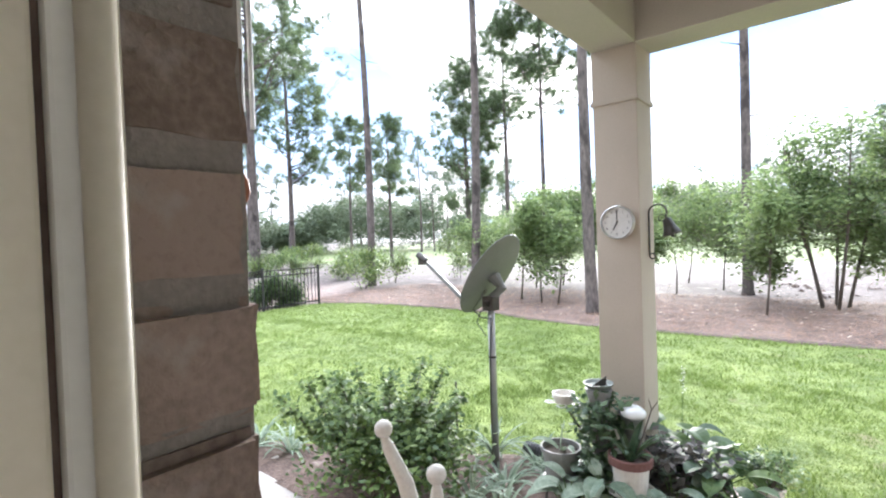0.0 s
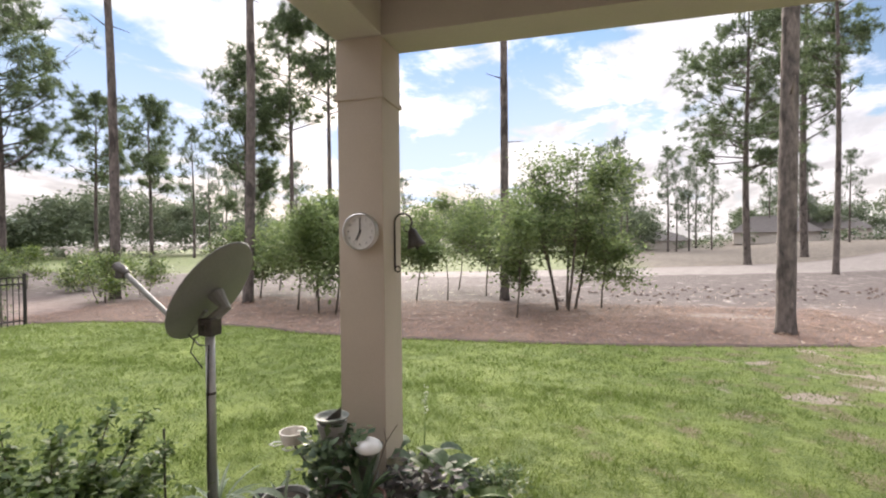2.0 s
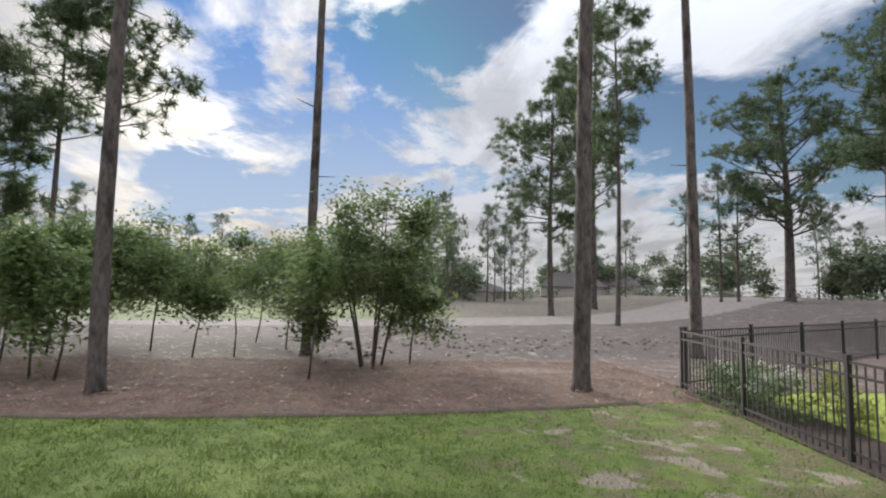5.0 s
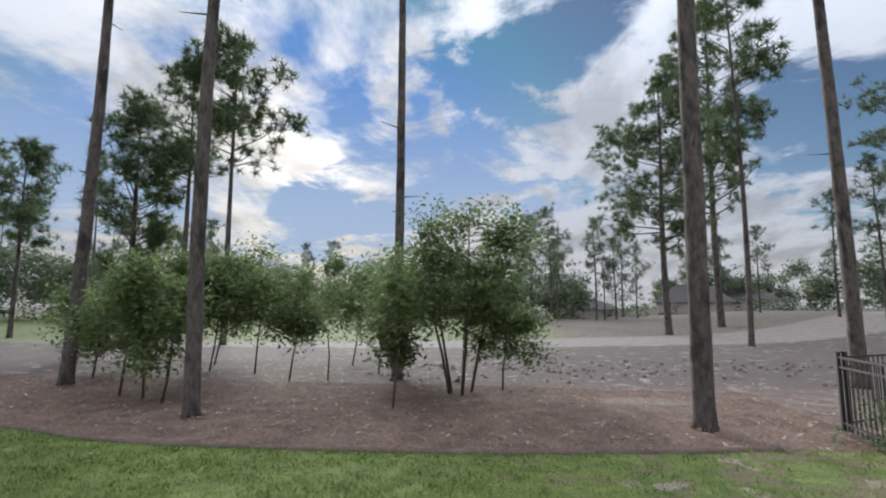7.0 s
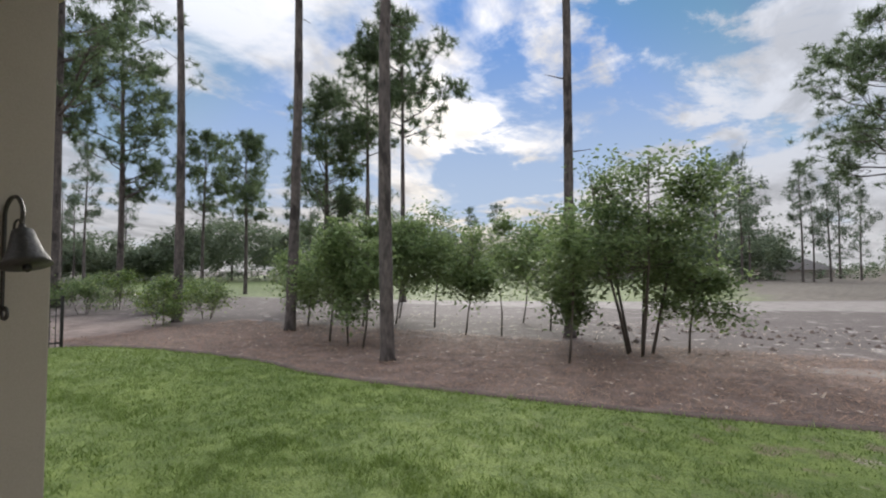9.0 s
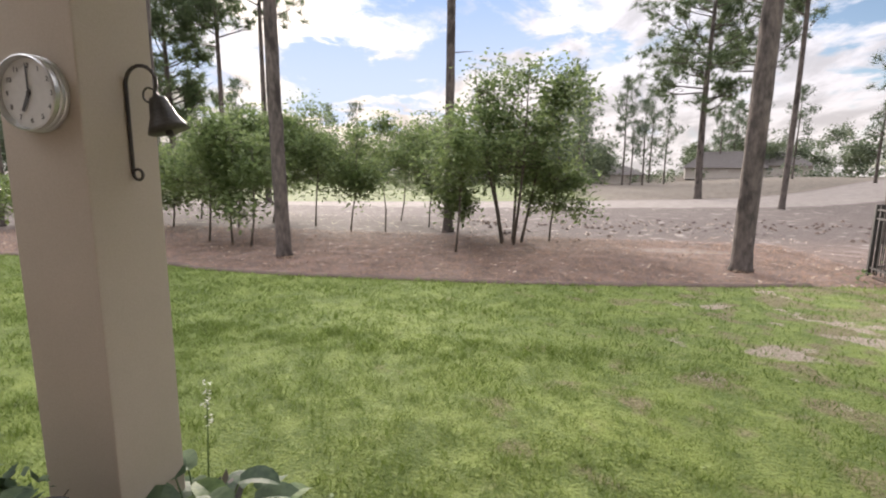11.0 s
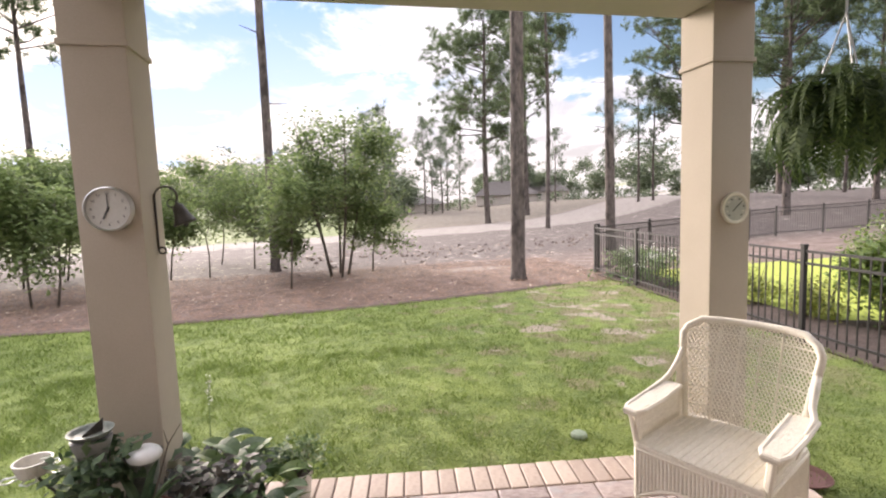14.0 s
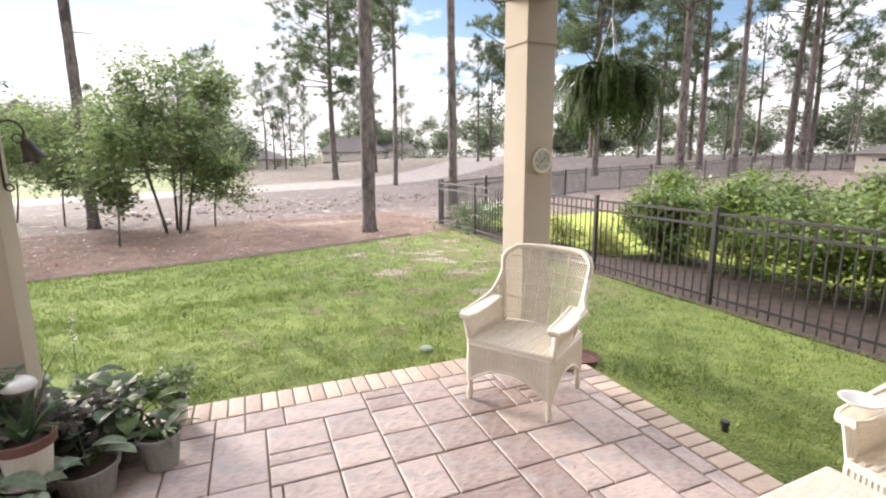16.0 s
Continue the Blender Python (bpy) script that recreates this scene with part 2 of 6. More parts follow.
def position_masks(m):
    nt = m.node_tree
    n, l = nt.nodes, nt.links
    geo = n.new("ShaderNodeNewGeometry")
    s = n.new("ShaderNodeSeparateXYZ")
    l.new(geo.outputs["Position"], s.inputs[0])

    def noise_at(scale, detail=5, vec=None):
        t = n.new("ShaderNodeTexNoise"); t.inputs["Scale"].default_value = scale; t.inputs["Detail"].default_value = detail
        l.new(geo.outputs["Position"], t.inputs["Vector"])
        return t.outputs["Fac"]

    def math_(op, a, b=0.0, c=0.0):
        t = n.new("ShaderNodeMath"); t.operation = op
        for i, v in enumerate((a, b, c)):
            if isinstance(v, (int, float)):
                t.inputs[i].default_value = v
            else:
                l.new(v, t.inputs[i])
        return t.outputs[0]

    def smooth(v, lo, hi):
        t = n.new("ShaderNodeMapRange"); t.interpolation_type = "SMOOTHSTEP"
        l.new(v, t.inputs[0]); t.inputs[1].default_value, t.inputs[2].default_value = lo, hi
        return t.outputs[0]

    def blend(f, a, b):
        t = n.new("ShaderNodeMix"); t.data_type = "RGBA"
        for i, v in ((0, f), (6, a), (7, b)):
            if isinstance(v, tuple):
                t.inputs[i].default_value = (*v, 1)
            else:
                l.new(v, t.inputs[i])
        return t.outputs[2]
    return n, l, s, noise_at, math_, smooth, blend


def ground_material():
    """Pine straw and sandy soil near by, a pale track, rough turf and far fields beyond it."""
    m = bpy.data.materials.new("pine_straw_ground")
    m.use_nodes = True
    n, l, s, noise_at, math_, smooth, blend = position_masks(m)
    p = n["Principled BSDF"]
    X, Y = s.outputs["X"], s.outputs["Y"]
    fine, mid, big = noise_at(30, 6), noise_at(2.2, 7), noise_at(0.35, 4)
    straw = blend(smooth(math_("MULTIPLY_ADD", fine, 0.5, math_("MULTIPLY", mid, 0.5)), 0.38, 0.64), (0.098, 0.070, 0.058), (0.235, 0.175, 0.147))
    dirt = blend(smooth(fine, 0.35, 0.65), (0.060, 0.047, 0.042), (0.125, 0.100, 0.090))
    depth = math_("MULTIPLY_ADD", X, -0.10, math_("MULTIPLY_ADD", mid, 2.5, Y))          # further away: more dirt, less straw
    base = blend(smooth(depth, 9.5, 14.0), straw, dirt)
    sand = math_("MULTIPLY", smooth(mid, 0.59, 0.68), smooth(math_("ADD", Y, math_("MULTIPLY", big, 4.0)), 9.5, 13.5))
    base = blend(sand, base, (0.25, 0.222, 0.20))
    ex, ey = math_("DIVIDE", math_("SUBTRACT", X, 4.6), 1.1), math_("DIVIDE", math_("SUBTRACT", Y, 9.6), 0.45)
    spill = math_("ADD", math_("ADD", math_("MULTIPLY", ex, ex), math_("MULTIPLY", ey, ey)), math_("MULTIPLY", mid, 2.4))
    base = blend(smooth(spill, 2.3, 1.5), base, (0.27, 0.24, 0.215))
    # the track: a pale strip, bending away to the far side
    line = math_("SUBTRACT", Y, math_("MULTIPLY_ADD", math_("MULTIPLY", X, X), 0.009, math_("MULTIPLY_ADD", X, 0.22, 21.6)))
    track = math_("MULTIPLY", smooth(math_("MULTIPLY_ADD", mid, 2.0, line), 0.6, 1.6), math_("SUBTRACT", 1.0, smooth(math_("MULTIPLY_ADD", mid, 2.0, math_("MULTIPLY_ADD", X, -0.22, line)), 5.4, 7.2)))
    beyond = smooth(math_("MULTIPLY_ADD", X, -0.22, line), 4.2, 6.0)
    field = blend(smooth(mid, 0.4, 0.62), (0.09, 0.12, 0.036), (0.155, 0.185, 0.062))
    rough_ = blend(smooth(mid, 0.4, 0.6), (0.088, 0.073, 0.056), (0.155, 0.130, 0.10))
    green = math_("SUBTRACT", 1.0, smooth(math_("MULTIPLY_ADD", big, 8.0, X), 7.0, 11.0))
    base = blend(beyond, base, blend(green, rough_, field))
    base = blend(track, base, blend(smooth(mid, 0.3, 0.7), (0.18, 0.157, 0.142), (0.25, 0.222, 0.202)))
    l.new(base, p.inputs["Base Color"])
    p.inputs["Roughness"].default_value = 0.95
    bp = n.new("ShaderNodeBump"); bp.inputs["Strength"].default_value = 0.8; bp.inputs["Distance"].default_value = 0.03
    l.new(math_("MULTIPLY_ADD", fine, 0.6, mid), bp.inputs["Height"]); l.new(bp.outputs[0], p.inputs["Normal"])
    return m


def lawn_material():
    m = bpy.data.materials.new("lawn_turf")
    m.use_nodes = True
    n, l, s, noise_at, math_, smooth, blend = position_masks(m)
    p = n["Principled BSDF"]
    fine, mid, big = noise_at(45, 5), noise_at(3.0, 6), noise_at(0.5, 4)
    g = blend(smooth(math_("MULTIPLY_ADD", fine, 0.5, math_("MULTIPLY", mid, 0.5)), 0.36, 0.64), (0.10, 0.142, 0.028), (0.21, 0.262, 0.062))
    g = blend(math_("MULTIPLY", smooth(big, 0.45, 0.65), 0.28), g, (0.28, 0.34, 0.07))
    tuftn = noise_at(9, 4)
    g = blend(math_("MULTIPLY", smooth(tuftn, 0.5, 0.66), 0.4), g, (0.075, 0.115, 0.025))
    thatch = math_("MULTIPLY", smooth(math_("MULTIPLY_ADD", s.outputs["X"], 0.035, noise_at(2.6, 7)), 0.62, 0.76), math_("MULTIPLY", smooth(s.outputs["Y"], -0.6, 2.0), 0.85))
    g = blend(thatch, g, blend(smooth(fine, 0.4, 0.6), (0.15, 0.12, 0.065), (0.25, 0.205, 0.12)))
    dx = math_("DIVIDE", math_("SUBTRACT", s.outputs["X"], 4.5), 1.9)
    dy = math_("DIVIDE", math_("SUBTRACT", s.outputs["Y"], 3.7), 2.5)
    r2 = math_("ADD", math_("MULTIPLY", dx, dx), math_("MULTIPLY", dy, dy))
    bare = smooth(math_("SUBTRACT", math_("MULTIPLY_ADD", noise_at(2.0, 7), 2.4, 0.0), math_("MULTIPLY", r2, 0.2)), 1.29, 1.46)
    g = blend(bare, g, blend(smooth(fine, 0.4, 0.6), (0.25, 0.20, 0.14), (0.43, 0.36, 0.285)))
    l.new(g, p.inputs["Base Color"])
    p.inputs["Roughness"].default_value = 0.9
    bp = n.new("ShaderNodeBump"); bp.inputs["Strength"].default_value = 1.0; bp.inputs["Distance"].default_value = 0.05
    l.new(math_("MULTIPLY_ADD", fine, 0.7, math_("ADD", mid, tuftn)), bp.inputs["Height"]); l.new(bp.outputs[0], p.inputs["Normal"])
    return m


M["ground"], M["lawn"] = ground_material(), lawn_material()
# neighbour's turf, brighter and yellower: sunlight put into the base colour
M["lawn2"] = surface("turf_painted_sunlit", (0.24, 0.31, 0.04), (0.40, 0.44, 0.08), 3, 0.9, 0.8, 50, bump_dist=0.03)


# ---- mesh helpers ----
class Geo:
    """Collects vertices and faces of one part."""

    def __init__(self):
        self.v, self.f = [], []

    def put(self, verts, faces):
        k = len(self.v)
        self.v.extend(verts)
        self.f.extend([tuple(i + k for i in f) for f in faces])
        return self

    def box(self, x0, y0, z0, x1, y1, z1, c=0.0):
        """A box; c chamfers all its edges."""
        if c <= 0:
            v = [(x, y, z) for z in (z0, z1) for y in (y0, y1) for x in (x0, x1)]
            return self.put(v, [(0, 2, 3, 1), (4, 5, 7, 6), (0, 1, 5, 4), (2, 6, 7, 3), (0, 4, 6, 2), (1, 3, 7, 5)])
        bm = bmesh.new()
        bmesh.ops.create_cube(bm, size=1)
        for q in bm.verts:
            q.co = ((x0 + x1) / 2 + q.co.x * (x1 - x0), (y0 + y1) / 2 + q.co.y * (y1 - y0), (z0 + z1) / 2 + q.co.z * (z1 - z0))
        bmesh.ops.bevel(bm, geom=bm.edges[:], offset=c, segments=2, affect="EDGES", profile=0.6)
        bm.verts.index_update()
        self.put([q.co[:] for q in bm.verts], [tuple(q.index for q in f.verts) for f in bm.faces])
        bm.free()
        return self

    def tube(self, pts, radii, n=8, cap=True):
        pts = [Vector(p) for p in pts]
        if isinstance(radii, (int, float)):
            radii = [radii] * len(pts)
        k = len(self.v)
        up = None
        for i, p in enumerate(pts):
            d = (pts[min(i + 1, len(pts) - 1)] - pts[max(i - 1, 0)]).normalized()
            if up is None:
                up = d.orthogonal().normalized()
            side = d.cross(up)
            if side.length < 1e-6:
                side = d.orthogonal()
            side.normalize()
            up = side.cross(d).normalized()
            for j in range(n):
                a = 2 * math.pi * j / n
                self.v.append(tuple(p + (up * math.cos(a) + side * math.sin(a)) * radii[i]))
        for i in range(len(pts) - 1):
            for j in range(n):
                a, b = k + i * n + j, k + i * n + (j + 1) % n
                self.f.append((a, b, b + n, a + n))
        if cap:
            self.f.append(tuple(k + j for j in reversed(range(n))))
            self.f.append(tuple(k + (len(pts) - 1) * n + j for j in range(n)))
        return self

    def lathe(self, prof, n=20, at=(0, 0, 0)):
        """A turned shape: prof is a list of (radius, height), bottom first."""
        k = len(self.v)
        for r, z in prof:
            for j in range(n):
                a = 2 * math.pi * j / n
                self.v.append((at[0] + r * math.cos(a), at[1] + r * math.sin(a), at[2] + z))
        for i in range(len(prof) - 1):
            for j in range(n):
                a, b = k + i * n + j, k + i * n + (j + 1) % n
                self.f.append((a, b, b + n, a + n))
        self.f.append(tuple(k + j for j in reversed(range(n))))
        self.f.append(tuple(k + (len(prof) - 1) * n + j for j in range(n)))
        return self

    def turn(self, m):
        self.v = [tuple(m @ Vector(p)) for p in self.v]
        return self


def to_mesh(name, geo, material, smooth=False):
    me = bpy.data.meshes.new(name)
    me.from_pydata(geo.v, [], geo.f)
    me.materials.append(material)
    if smooth:
        me.polygons.foreach_set("use_smooth", [True] * len(me.polygons))
    me.update()
    return me


def part(name, geo, material, parent=None, label="", smooth=False, at=None):
    ob = new(name, geo if isinstance(geo, bpy.types.Mesh) else to_mesh(name, geo, material, smooth))
    ob.parent = parent
    if at is not None:
        ob.matrix_basis = at
    if label:
        tagged(ob, label)
    return ob


def thing(name, label, category, m=None, group="", kind=""):
    ob = new(name)
    if m is not None:
        ob.matrix_basis = m
    return tagged(ob, label, category, group, kind)


def setting(name, geo, material, label="", category="", smooth=False):
    return tagged(part(name, geo, material, None, smooth=smooth), label, category, kind="structure")


def soup(name, tris, material):
    """A mesh of loose triangles or quads from an array (count, corners, 3)."""
    c, k, _ = tris.shape
    me = bpy.data.meshes.new(name)
    me.vertices.add(c * k)
    me.vertices.foreach_set("co", tris.reshape(-1))
    me.loops.add(c * k)
    me.loops.foreach_set("vertex_index", np.arange(c * k))
    me.polygons.add(c)
    me.polygons.foreach_set("loop_start", np.arange(0, c * k, k))
    me.materials.append(material)
    me.update(calc_edges=True)
    return me


def rise(x, y):
    """Height of the natural ground."""
    t = min(max((x - 14) / 24, 0), 1)
    far = min(max((math.hypot(x, y) - 20) / 60, 0), 1)
    return -0.09 + 1.45 * t * t * (3 - 2 * t) * min(max((y + 2) / 40, 0), 1) + 0.05 * math.sin(x * 0.31 + 1) * math.sin(y * 0.27) * far


LAWN_EDGE = [(-10.6, 5.0), (-9.6, 5.45), (-8.4, 5.75), (-6.6, 5.85), (-5.1, 5.78), (-3.8, 5.42), (-2.5, 5.3), (-0.7, 5.38), (1.4, 5.5), (3.4, 5.82), (4.2, 5.95), (5.3, 6.25), (6.66, 6.45)]


def lawn_edge(x):
    return float(np.interp(x, [p[0] for p in LAWN_EDGE], [p[1] for p in LAWN_EDGE]))


# ---- ground ----
def axis_steps(lo, hi, near_lo, near_hi, step):
    a = list(np.arange(near_lo, near_hi + 1e-6, step))
    d, x = step, near_lo
    while x > lo:
        d *= 1.35; x -= d; a.insert(0, x)
    d, x = step, near_hi
    while x < hi:
        d *= 1.35; x += d; a.append(x)
    return a


gx, gy = axis_steps(-700, 700, -14, 16, 0.4), axis_steps(-60, 900, -4, 26, 0.4)
g = Geo()
for y in gy:
    for x in gx:
        wob = 0.03 * noise.noise((x * 0.9, y * 0.9, 0)) if y > 6.6 and -14 < x < 16 and y < 26 else 0
        g.v.append((x, y, rise(x, y) + wob))
w = len(gx)
g.f = [(j * w + i, j * w + i + 1, (j + 1) * w + i + 1, (j + 1) * w + i) for j in range(len(gy) - 1) for i in range(w - 1)]
setting("ground", g, M["ground"], "brown pine straw and sandy soil reaching a pale track and far turf", "ground", smooth=True)

# the lawn: a turf sheet a few centimetres thick with a cut edge
LAWN_Z = -0.045
g = Geo()
xs = np.arange(-10.6, 6.67, 0.12)
cols = len(xs)
rows_ = 48
for j in range(rows_ + 1):
    for x in xs:
        e = lawn_edge(x) + 0.05 * noise.noise((x * 2.2, 0, 3)) + 0.02 * noise.noise((x * 9, 0, 5))
        y = -4.5 + (e + 4.5) * j / rows_
        x = -10.6 + (x + 10.6) * (17.21 + 0.0925 * (min(y, 6) - 6) + 0.02) / 17.27
        g.v.append((x, y, LAWN_Z + 0.014 * noise.noise((x * 1.6, y * 1.6, 0)) - (0.015 if j == rows_ else 0)))
top = list(g.v[-cols:])
g.f = [(j * cols + i, j * cols + i + 1, (j + 1) * cols + i + 1, (j + 1) * cols + i) for j in range(rows_) for i in range(cols - 1)]
g.put(top + [(x, y + 0.01, -0.13) for x, y, z in top], [(i, i + 1, cols + i + 1, cols + i) for i in range(cols - 1)])
setting("lawn", g, M["lawn"], "bright green mown lawn with sandy bare patches", "lawn", smooth=False)
# dark lip along the cut turf: the drop's shadow put into the colour
g = Geo()
pts = [(x, lawn_edge(x) + 0.09 + 0.04 * noise.noise((x * 2.2, 0, 3)), -0.085 + 0.012 * noise.noise((x * 5, 1, 0))) for x in np.arange(-10.4, 5.6, 0.2)]
g.tube(pts, [0.066 + 0.022 * noise.noise((p[0] * 4, 7, 0)) for p in pts], 7)
setting("lawn_edge_lip", g, M["clod"], "dark soil lip painting the shadowed drop along the edge of the lawn", "edging", smooth=True)


# ---- porch structure ----
CW = 0.1425
C2X = 3.525
BEAM_Z, CEIL_Z, WALL_Y = 2.85, 3.12, -3.095
for i, cx in enumerate((0.0, C2X)):
    col = thing("porch_column", "square tan stucco porch column with a thin band near its top", "column", pose(cx, 0, 0), "porch columns")
    part("shaft", Geo().box(-CW, -CW, -0.12, CW, CW, 2.505, 0.006), M["stucco"], col)
    part("band", Geo().box(-CW - 0.013, -CW - 0.013, 2.495, CW + 0.013, CW + 0.013, 2.525, 0.005), M["stucco"], col)
    part("neck", Geo().box(-CW - 0.004, -CW - 0.004, 2.52, CW + 0.004, CW + 0.004, BEAM_Z, 0.006), M["stucco"], col)
setting("beam_front", Geo().box(-0.145, -0.145, BEAM_Z, C2X + 0.145, 0.145, 3.3, 0.006), M["soffit"], "tan painted porch beam", "beam")
setting("beam_west", Geo().box(-0.145, WALL_Y, BEAM_Z + 0.002, 0.145, -0.147, 3.3, 0.006), M["soffit"], "tan painted porch beam", "beam")
setting("beam_east", Geo().box(C2X - 0.145, WALL_Y, BEAM_Z + 0.002, C2X + 0.145, -0.147, 3.3, 0.006), M["soffit"], "tan painted porch beam", "beam")
setting("ceiling", Geo().box(0.147, WALL_Y, CEIL_Z, C2X - 0.147, -0.147, CEIL_Z + 0.06), M["soffit"], "tan painted porch ceiling", "ceiling")
setting("roof", Geo().box(-0.5, -9.0, 3.31, C2X + 0.5, 0.4, 3.45), M["iron"], "dark porch roof edge", "roof")

# ---- house behind the porch ----
DOOR_X0, DOOR_X1, DOOR_Z = 0.786, 2.65, 2.35
setting("wall_west", Geo().box(-7.0, -3.38, -0.12, DOOR_X0 - 0.105, WALL_Y - 0.012, 3.3), M["mortar"], "brown brick house wall", "wall")
setting("wall_east", Geo().box(DOOR_X1, -3.38, -0.12, 6.0, WALL_Y, 3.3), M["mortar"], "brown brick house wall", "wall")
setting("wall_lintel", Geo().box(DOOR_X0 - 0.103, -3.38, DOOR_Z, DOOR_X1 - 0.002, WALL_Y - 0.003, 3.3), M["mortar"], "brick wall over the porch door", "wall")
setting("wall_room_west", Geo().box(0.2, -7.0, -0.1, 0.4, -3.382, 2.9), M["plaster"], "plain inner wall", "wall")
setting("wall_room_east", Geo().box(4.4, -7.0, -0.1, 4.6, -3.382, 2.9), M["plaster"], "plain inner wall", "wall")
setting("wall_room_back", Geo().box(0.402, -7.2, -0.1, 4.398, -7.0, 2.9), M["plaster"], "plain inner wall", "wall")
setting("ceiling_room", Geo().box(0.402, -6.998, 2.7, 4.398, -3.384, 2.8), M["plaster"], "plain inner ceiling", "ceiling")
setting("floor_room", Geo().box(0.402, -6.998, -0.1, 4.398, -3.2, 0.0), M["plaster"], "plain inner floor", "floor")
frame_ = setting("door_1", Geo().box(DOOR_X0 - 0.10, -3.375, 0, DOOR_X0 + 0.004, -3.226, DOOR_Z - 0.003, 0.003), M["cream"], "cream painted door frame set in brick", "door frame")
part("brick_mould", Geo().tube([(DOOR_X0 + 0.012, -3.197, 0.0), (DOOR_X0 + 0.012, -3.197, DOOR_Z - 0.004)], 0.012, 10), M["cream"], frame_, smooth=True)
part("frame_face", Geo().box(DOOR_X0 - 0.09, -3.222, 0, DOOR_X0 + 0.012, -3.205, DOOR_Z - 0.004, 0.003), M["plaster"], frame_, "grey shaded inner frame")
part("weather_strip", Geo().box(DOOR_X0 - 0.09, -3.2262, 0, DOOR_X0 + 0.001, -3.2222, DOOR_Z - 0.004), M["clod"], frame_, "brown rubber weather strip")
setting("wall_jamb_core", Geo().box(DOOR_X0 - 0.103, -3.20, 0, DOOR_X0 - 0.006, WALL_Y - 0.004, DOOR_Z - 0.002), M["mortar"], "mortar core of the brick jamb", "wall")


# ---- fences ----
POST = to_mesh("post", Geo().box(-0.026, -0.026, -0.05, 0.026, 0.026, 1.13, 0.004).box(-0.031, -0.031, 1.13, 0.031, 0.031, 1.15, 0.004), M["iron"])
PICKET = to_mesh("picket", Geo().box(-0.0066, -0.0066, 0.04, 0.0066, 0.0066, 1.085), M["iron"])


def fence(points, label, posts_every=1.76, z0=None, pickets=True):
    """Picket fence along a line of points: posts, three rails, pickets."""
    f = thing("picket_fence", label, "fence")
    for (xa, ya), (xb, yb) in zip(points, points[1:]):
        length = math.hypot(xb - xa, yb - ya)
        ang = math.degrees(math.atan2(yb - ya, xb - xa))
        n = max(1, round(length / posts_every))
        for i in range(n):
            pa = (xa + (xb - xa) * i / n, ya + (yb - ya) * i / n)
            pb = (xa + (xb - xa) * (i + 1) / n, ya + (yb - ya) * (i + 1) / n)
            za, zb = rise(*pa) + 0.01, rise(*pb) + 0.01
            part("post", POST, None, f, at=pose(*pa, za, 0, 0, ang))
            for h in (0.13, 0.93, 1.07):
                d = Vector((pb[0] - pa[0], pb[1] - pa[1], zb - za))
                rail = Geo().box(0.02, -0.013, -0.014, d.length - 0.02, 0.013, 0.014)
                part("rail", rail, M["iron"], f, at=Matrix.Translation((*pa, za + h)) @ d.to_track_quat("X", "Z").to_matrix().to_4x4())
            if pickets:
                m = round(length / n / 0.11)
                for k in range(1, m):
                    t = k / m
                    part("picket", PICKET, None, f, at=pose(pa[0] + (pb[0] - pa[0]) * t, pa[1] + (pb[1] - pa[1]) * t, za + (zb - za) * t, 0, 0, ang))
    part("post", POST, None, f, at=pose(*points[-1], rise(*points[-1]) + 0.01, 0, 0, 0))
    return f


def fence_x(y):
    """The garden fence runs a little askew to the house."""
    return 6.12 + 0.0925 * (y + 0.09)


fence([(fence_x(7.52), 7.52), (fence_x(-5.8), -5.8)], "black metal picket fence along the edge of the lawn", 1.9)
fence([(6.95, 7.58), (15.5, 12.2), (17.4, 12.9), (46, 12.9)], "black metal picket fence across the neighbouring yard", 2.2)
fence([(-10.42, 5.0), (-10.5, -3.5)], "black metal picket fence beside dark shrubs")


# ---- trees ----
def unit(rng, n):
    v = rng.normal(size=(n, 3))
    return v / np.linalg.norm(v, axis=1)[:, None]


def tufts(rng, centres, needles, length, width, up=0.35):
    """Pine tufts: thin needle triangles round each centre."""
    c = np.repeat(np.asarray(centres), needles, axis=0)
    d = unit(rng, len(c))
    d[:, 2] += up
    d /= np.linalg.norm(d, axis=1)[:, None]
    s = np.cross(d, unit(rng, len(c)))
    s /= np.linalg.norm(s, axis=1)[:, None] + 1e-9
    ln = (length * rng.uniform(0.6, 1.15, len(c)))[:, None]
    a, b = c + s * width / 2, c - s * width / 2
    return np.stack([a, b, c + d * ln], axis=1)


def leaves(rng, centres, count, spread, size, flat=0.5):
    """Leaf clumps: small pointed quads strewn round each centre."""
    c = np.repeat(np.asarray(centres), count, axis=0) + rng.normal(size=(len(centres) * count, 3)) * spread * np.array([1, 1, 0.75])
    d = unit(rng, len(c)); d[:, 2] *= flat
    d /= np.linalg.norm(d, axis=1)[:, None]
    s = np.cross(d, unit(rng, len(c)) * 0.6 + np.array([0, 0, 1.0]))
    s /= np.linalg.norm(s, axis=1)[:, None] + 1e-9
    ln = (size * rng.uniform(0.6, 1.2, len(c)))[:, None]
    return np.stack([c - d * ln * 0.5, c + s * ln * 0.27, c + d * ln * 0.5, c - s * ln * 0.27], axis=1)


